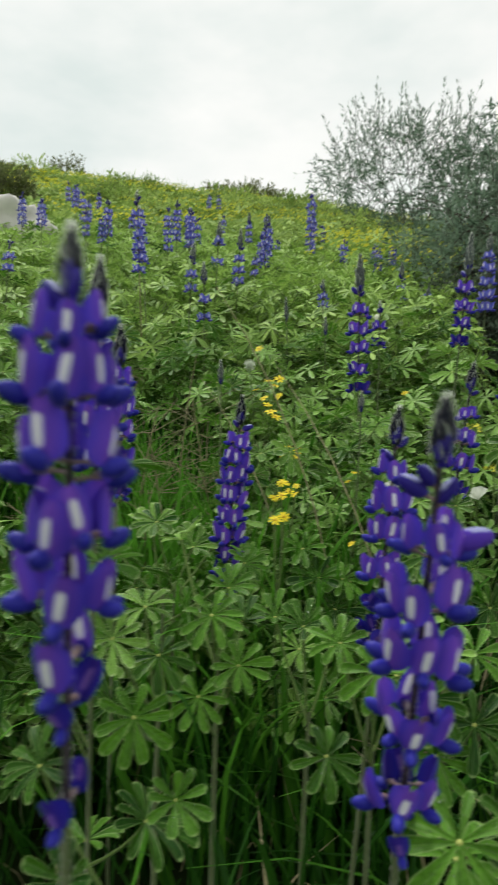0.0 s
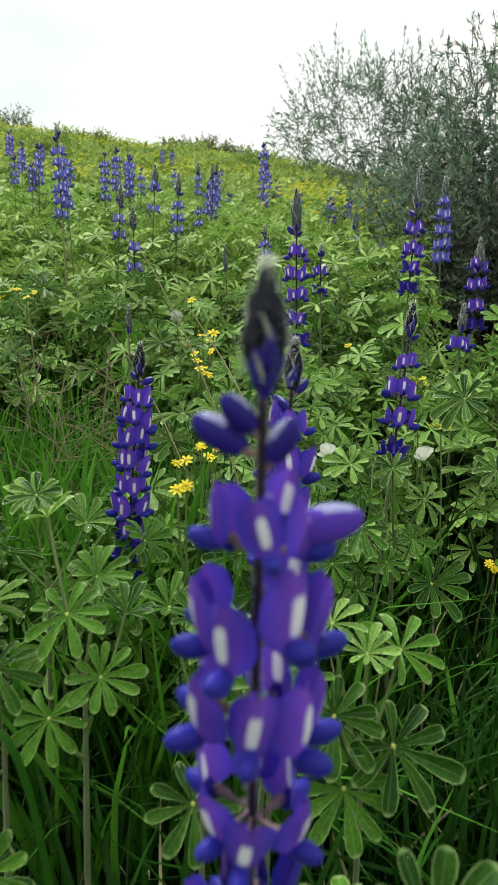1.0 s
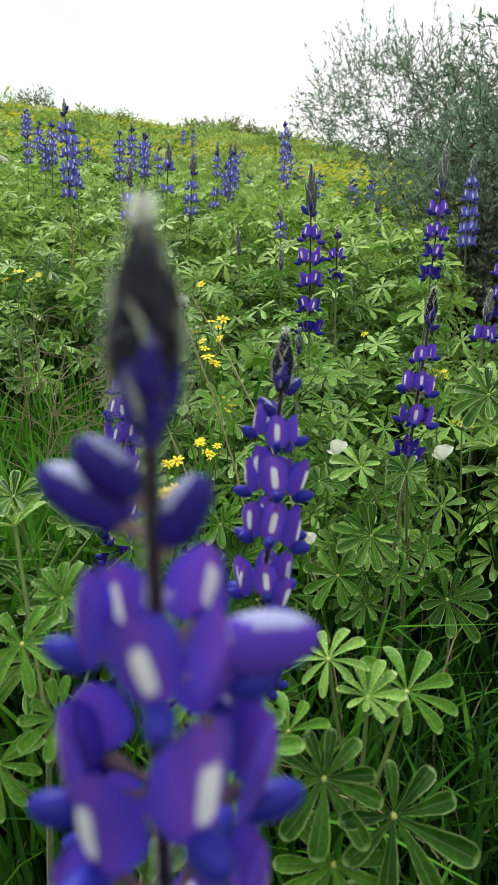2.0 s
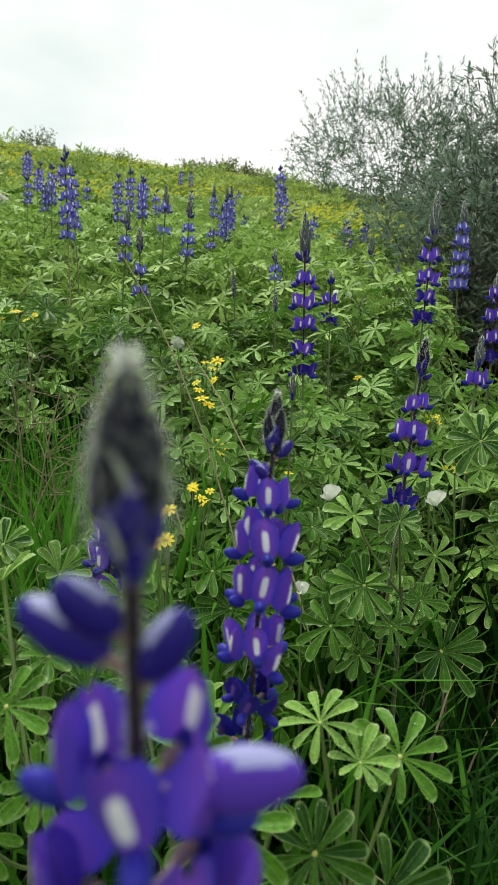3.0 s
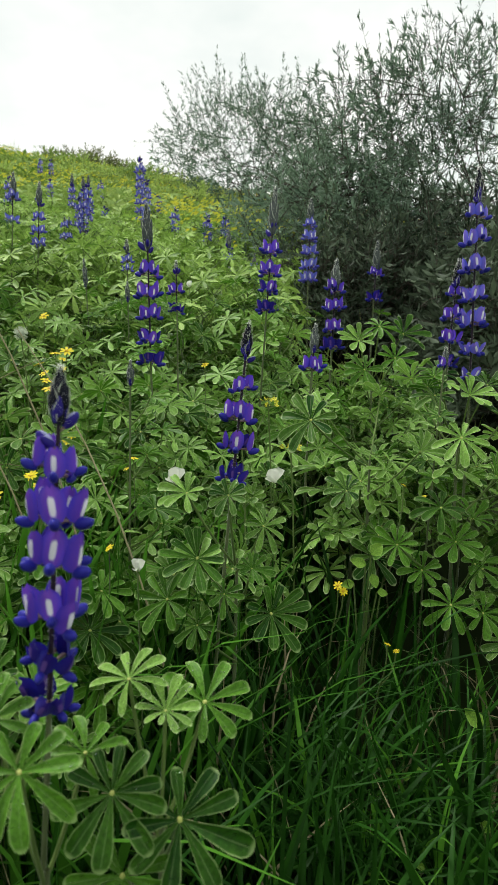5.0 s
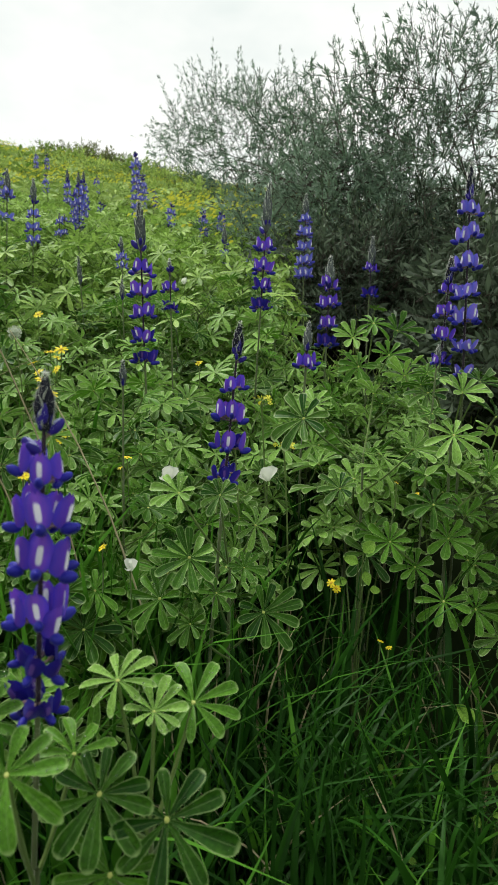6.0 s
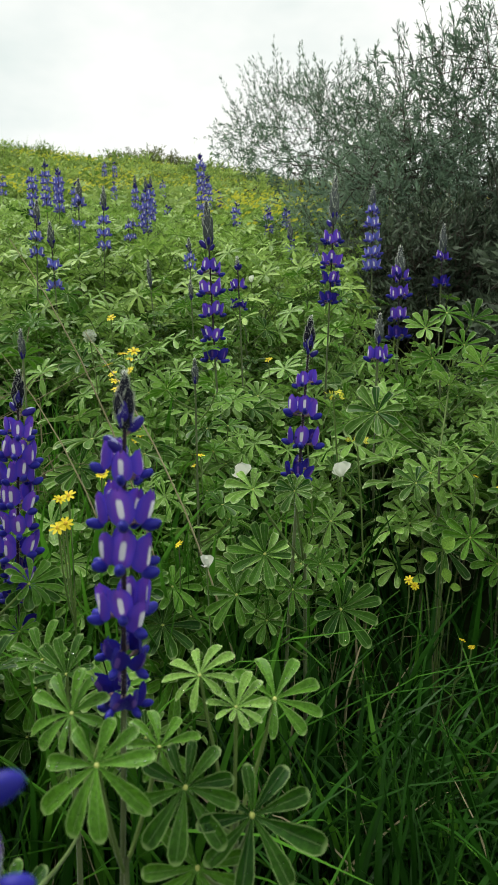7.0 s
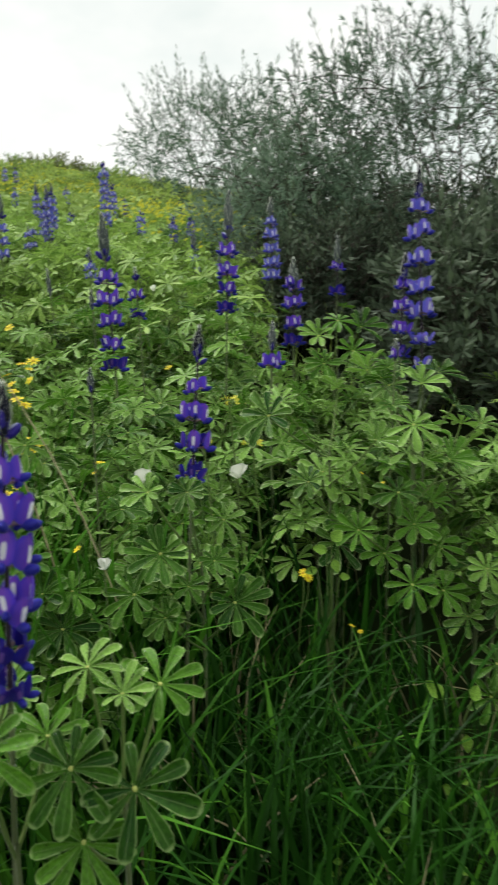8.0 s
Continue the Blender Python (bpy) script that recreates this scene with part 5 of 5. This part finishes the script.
for k, (x, y, h) in enumerate(((-0.22, 1.12, 0.42), (-0.13, 1.05, 0.40), (-0.30, 1.20, 0.44), (-0.08, 1.18, 0.42), (-0.25, 1.02, 0.36), (-0.38, 1.10, 0.40), (-0.17, 1.30, 0.46), (-0.05, 1.08, 0.34), (-0.30, 1.38, 0.42), (-0.20, 1.18, 0.30), (-0.10, 1.24, 0.36), (-0.34, 1.02, 0.30), (-0.16, 0.98, 0.34), (-0.27, 1.26, 0.38), (-0.02, 1.16, 0.30))):
    dry_stalk(x, y, h, k)
tangle = random.Random(77)
for k in range(16):
    # long bare stems fallen across one another
    a, q = tangle.uniform(0, math.tau), tangle.random() ** 0.5
    x, y = -0.24 + 0.20 * q * math.cos(a), 1.12 + 0.17 * q * math.sin(a)
    side = tangle.choice((-1, 1)) * tangle.uniform(0.10, 0.26)
    arching_stalk((x, y, ground(x, y)), (x + side, y + tangle.uniform(-0.05, 0.05), ground(x, y) + tangle.uniform(0.10, 0.34)))


for k, (x, y, h) in enumerate(((0.32, 2.45, 0.30), (0.36, 2.55, 0.26), (0.28, 2.50, 0.24))):
    dry_stalk(x, y, h, 40 + k, 0.09)


arching_stalk((0.16, 0.86, ground(0.16, 0.86)), (-0.047, 1.000, 0.794))
arching_stalk((0.10, 0.94, ground(0.10, 0.94)), (-0.070, 1.000, 0.649))
arching_stalk((0.24, 0.79, ground(0.24, 0.79)), (0.050, 0.955, 0.668))


# ---- shrubs ----
def shrub(name, label, centre, radii, base, stems, twigs, leaf, leaf_mat, seed, per=12, twig_long=0.30, holes=0.0, shoots=0, slim=0.15):
    r = random.Random(seed)
    foot = Vector((base[0], base[1], ground(base[0], base[1])))
    ob = thing(name, foot, label, "shrub")
    mid = Vector(centre) - foot
    fine_holes = 15 if mid.y + foot.y < 5 else 9
    nodes = []
    for k in range(stems):
        a = math.tau * (k + r.uniform(-0.3, 0.3)) / stems
        q = r.uniform(0.25, 0.95)
        end = mid + Vector((math.cos(a) * radii[0] * q * 0.85, math.sin(a) * radii[1] * q * 0.85, radii[2] * r.uniform(0.15, 0.75) * math.sqrt(max(1 - q * q, 0.05)) + radii[2] * 0.05))
        pull = Vector((end.x * 0.30, end.y * 0.30, end.z * 0.62))
        line = bend((r.uniform(-0.1, 0.1), r.uniform(-0.1, 0.1), -0.05), tuple(pull), tuple(end), 9)
        thick = 0.003 + 0.0035 * radii[0] * r.uniform(0.6, 1.1)
        part("stem", Shape().tube(line, [thick * (1 - 0.09 * i) for i in range(9)], 0, 6).mesh("stem", [BARK]), ob)
        nodes += [Vector(p) for p in line[3:]]
    wood, green = Shape(), Shape()
    leaf_form = Shape().grid([[(-0.02, 0, 0), (0, 0, 0), (0.02, 0, 0)], [(-slim, 0.55, 0.04), (0, 0.55, 0), (slim, 0.55, 0.04)], [(-0.02, 1, -0.08), (0, 1, -0.08), (0.02, 1, -0.08)]])
    n = 0
    while n < twigs:
        d = Vector((r.gauss(0, 1), r.gauss(0, 1), r.gauss(0, 1))).normalized()
        deep = r.uniform(0.35, 1.0) ** 0.6
        p = mid + Vector((d.x * radii[0], d.y * radii[1], d.z * radii[2])) * deep
        if p.z < 0.05 or (holes and noise.noise((p.x * fine_holes + seed, p.y * 0.6, p.z * fine_holes)) < -0.5 + holes and p.z > mid.z - 0.45 * radii[2]):
            continue
        n += 1
        root = min(r.sample(nodes, min(14, len(nodes))), key=lambda q: (q - p).length)
        way = (Vector((d.x, d.y, abs(d.z) * 0.5 + 0.5)).normalized() * 0.8 + Vector((r.gauss(0, 0.55), r.gauss(0, 0.55), r.gauss(0, 0.45)))).normalized()
        end = p + way * twig_long * r.uniform(0.4, 1.0)
        start = p - way * twig_long * 0.4
        if n % 5 == 0 and (root - p).length < 0.45:
            wood.tube(bend(tuple(root), tuple(root.lerp(p, 0.5) + Vector((0, 0, 0.06))), tuple(start), 5), [0.0030, 0.0026, 0.0022, 0.0018, 0.0015], 0, 4)
        wood.tube([tuple(start), tuple(p), tuple(end)], [0.0014, 0.0011, 0.0006], 0, 3)
        for k in range(per):
            u = r.random() ** 0.8
            at = start.lerp(end, 0.15 + 0.85 * u)
            turn = way.to_track_quat("Y", "Z").to_matrix().to_4x4() @ Matrix.Rotation(r.uniform(0, math.tau), 4, "Y") @ Matrix.Rotation(radians(r.uniform(15, 85)), 4, "X")
            green.add(leaf_form, Matrix.Translation(at) @ turn @ Matrix.Scale(leaf * r.uniform(0.6, 1.15), 4))
    for _ in range(shoots):
        # upright leafy shoots that stand out of the crown
        a, up = r.uniform(0, math.tau), r.uniform(0.35, 1.3)
        d = Vector((math.cos(a) * math.cos(up), math.sin(a) * math.cos(up), math.sin(up)))
        p = mid + Vector((d.x * radii[0], d.y * radii[1], d.z * radii[2])) * 0.88
        long = twig_long * r.uniform(0.7, 1.9)
        end = p + (d * 0.5 + Vector((r.gauss(0, 0.22), r.gauss(0, 0.22), 0.9))).normalized() * long
        line = bend(tuple(p), tuple(p.lerp(end, 0.5) + Vector((r.uniform(-0.1, 0.1) * long, 0, 0.03))), tuple(end), 7)
        wood.tube(line, [0.0018, 0.0017, 0.0015, 0.0013, 0.0011, 0.0009, 0.0005], 0, 4)
        for j in range(round(16 * long / twig_long)):
            u = r.random() * 5.9
            q = Vector(line[int(u)]).lerp(Vector(line[int(u) + 1]), u % 1)
            turn = (end - p).to_track_quat("Y", "Z").to_matrix().to_4x4() @ Matrix.Rotation(r.uniform(0, math.tau), 4, "Y") @ Matrix.Rotation(radians(r.uniform(15, 60)), 4, "X")
            green.add(leaf_form, Matrix.Translation(q) @ turn @ Matrix.Scale(leaf * r.uniform(0.6, 1.0), 4))
    tagged(part("brushwood", wood.mesh("brushwood", [BARK]), ob), kind="stuff")
    tagged(part("foliage", green.mesh("foliage", [leaf_mat]), ob), kind="stuff")
    return ob


shrub("shrub", "large grey-green shrub with narrow olive-like leaves", (1.90, 3.05, 1.15), (1.50, 0.65, 0.97), (1.9, 3.1), 16, 2250, 0.036, OLIVE, 3, 16, 0.15, 0.52, 130, 0.105)
shrub("shrub", "slender upright branches of narrow grey-green leaves", (1.16, 3.00, 1.60), (0.24, 0.20, 0.24), (1.18, 3.05), 5, 70, 0.036, OLIVE, 33, 13, 0.14, 0.50, 16, 0.105)
shrub("shrub", "thin twiggy grey shrub on the slope", (1.42, 7.6, 2.88), (1.15, 0.8, 0.78), (1.4, 7.6), 18, 950, 0.060, OLIVE, 5, 12, 0.30, 0.46, 80, 0.11)
# low growth filling the shrub's shaded foot, its shade in the leaf colour
shrub("shrub", "low shrub at the foot of the grey one, shade in its green", (1.68, 2.62, 0.86), (0.90, 0.40, 0.42), (1.68, 2.62), 9, 1500, 0.040, SHADE_LEAF, 9, 16, 0.2, 0.0, 30, 0.11)
shrub("shrub", "low growth at the foot of the grey shrub, coloured as shade", (0.98, 2.55, 0.80), (0.46, 0.30, 0.34), (0.98, 2.55), 9, 760, 0.034, SHADE_LEAF, 21, 15, 0.14, 0.0, 14, 0.13)
shrub("shrub", "low spreading branches of grey narrow leaves", (1.15, 3.1, 1.12), (0.62, 0.40, 0.46), (1.2, 3.1), 8, 900, 0.042, OLIVE, 8, 16, 0.18, 0.12, 20, 0.11)
shrub("hill_bush", "small bush on the crest of the hill", (-3.45, 10.0, 3.95), (0.28, 0.2, 0.22), (-3.45, 10.0), 6, 120, 0.05, SCRUB, 11, 10, 0.2, 0.0)
shrub("hill_bush", "dull green scrub along the crest of the hill", (-0.85, 10.1, 3.46), (0.80, 0.35, 0.25), (-0.85, 10.1), 8, 700, 0.06, SCRUB, 12, 10, 0.2, 0.0)
shrub("hill_bush", "dull green scrub along the crest of the hill", (0.10, 10.1, 3.28), (0.62, 0.3, 0.18), (0.10, 10.1), 6, 450, 0.06, SCRUB, 13, 10, 0.2, 0.0)


shrub("hill_bush", "rounded green bush beyond the boulder", (-2.70, 6.0, 2.46), (0.32, 0.3, 0.24), (-2.7, 6.0), 6, 420, 0.05, SCRUB, 14, 12, 0.12, 0.0)


knolls = random.Random(52)
for _ in range(16):
    kx, ky = knolls.uniform(-4.4, 0.6), knolls.uniform(6.5, 9.2)
    kz = ground(kx, ky)
    kr = knolls.uniform(0.22, 0.42)
    shrub("hill_bush", "low yellow-green bush among the meadow flowers", (kx, ky, kz + 0.10), (kr, kr * 0.8, knolls.uniform(0.10, 0.17)), (kx, ky), 4, 110, 0.06, MEADOW, 60 + round(kx * 10), 9, 0.16, 0.0)
shrub("shrub", "dense thicket beside the lupins, shade in its dark green", (1.36, 1.98, 0.60), (0.40, 0.32, 0.44), (1.36, 1.98), 8, 800, 0.045, SHADE_LEAF, 19, 15, 0.14, 0.0)


# ---- the pale boulder in the meadow ----
def boulder(x, y, z, radii, seed):
    bm = bmesh.new()
    bmesh.ops.create_icosphere(bm, subdivisions=4, radius=1.0)
    for v in bm.verts:
        c = v.co.copy()
        k = 1 + 0.40 * noise.noise(c * 1.6 + Vector((seed, 0, 0))) - 0.22 * abs(noise.noise(c * 3.1 + Vector((seed, 4, 0)))) + 0.08 * noise.noise(c * 7 + Vector((seed, 0, 0)))
        v.co = Vector((c.x * radii[0], c.y * radii[1], c.z * radii[2])) * k
    data = bpy.data.meshes.new("boulder")
    bm.to_mesh(data)
    bm.free()
    data.materials.append(STONE)
    for p in data.polygons:
        p.use_smooth = True
    ob = new("boulder", data)
    ob.location = (x, y, z)
    return tagged(ob, "pale weathered limestone boulder half sunk in the meadow", "boulder")


boulder(-1.60, 3.6, 1.50, (0.30, 0.2, 0.21), 2)


# ---- dew on the leaves at the path's edge ----
def dew():
    r = random.Random(31)
    drop = Shape().egg((0, 0, 0), (1, 1, 0.7), None, 0, 6, 4)
    s = Shape()
    for x, y, z in DROPS:
        s.add(drop, turned(x, y, z, 0, 0, 0, r.uniform(0.0003, 0.0009)))
    return tagged(new("dew", s.mesh("dew", [DEW])), "tiny clear water drops on the lupin leaves", "dew", "", "stuff")


dew()
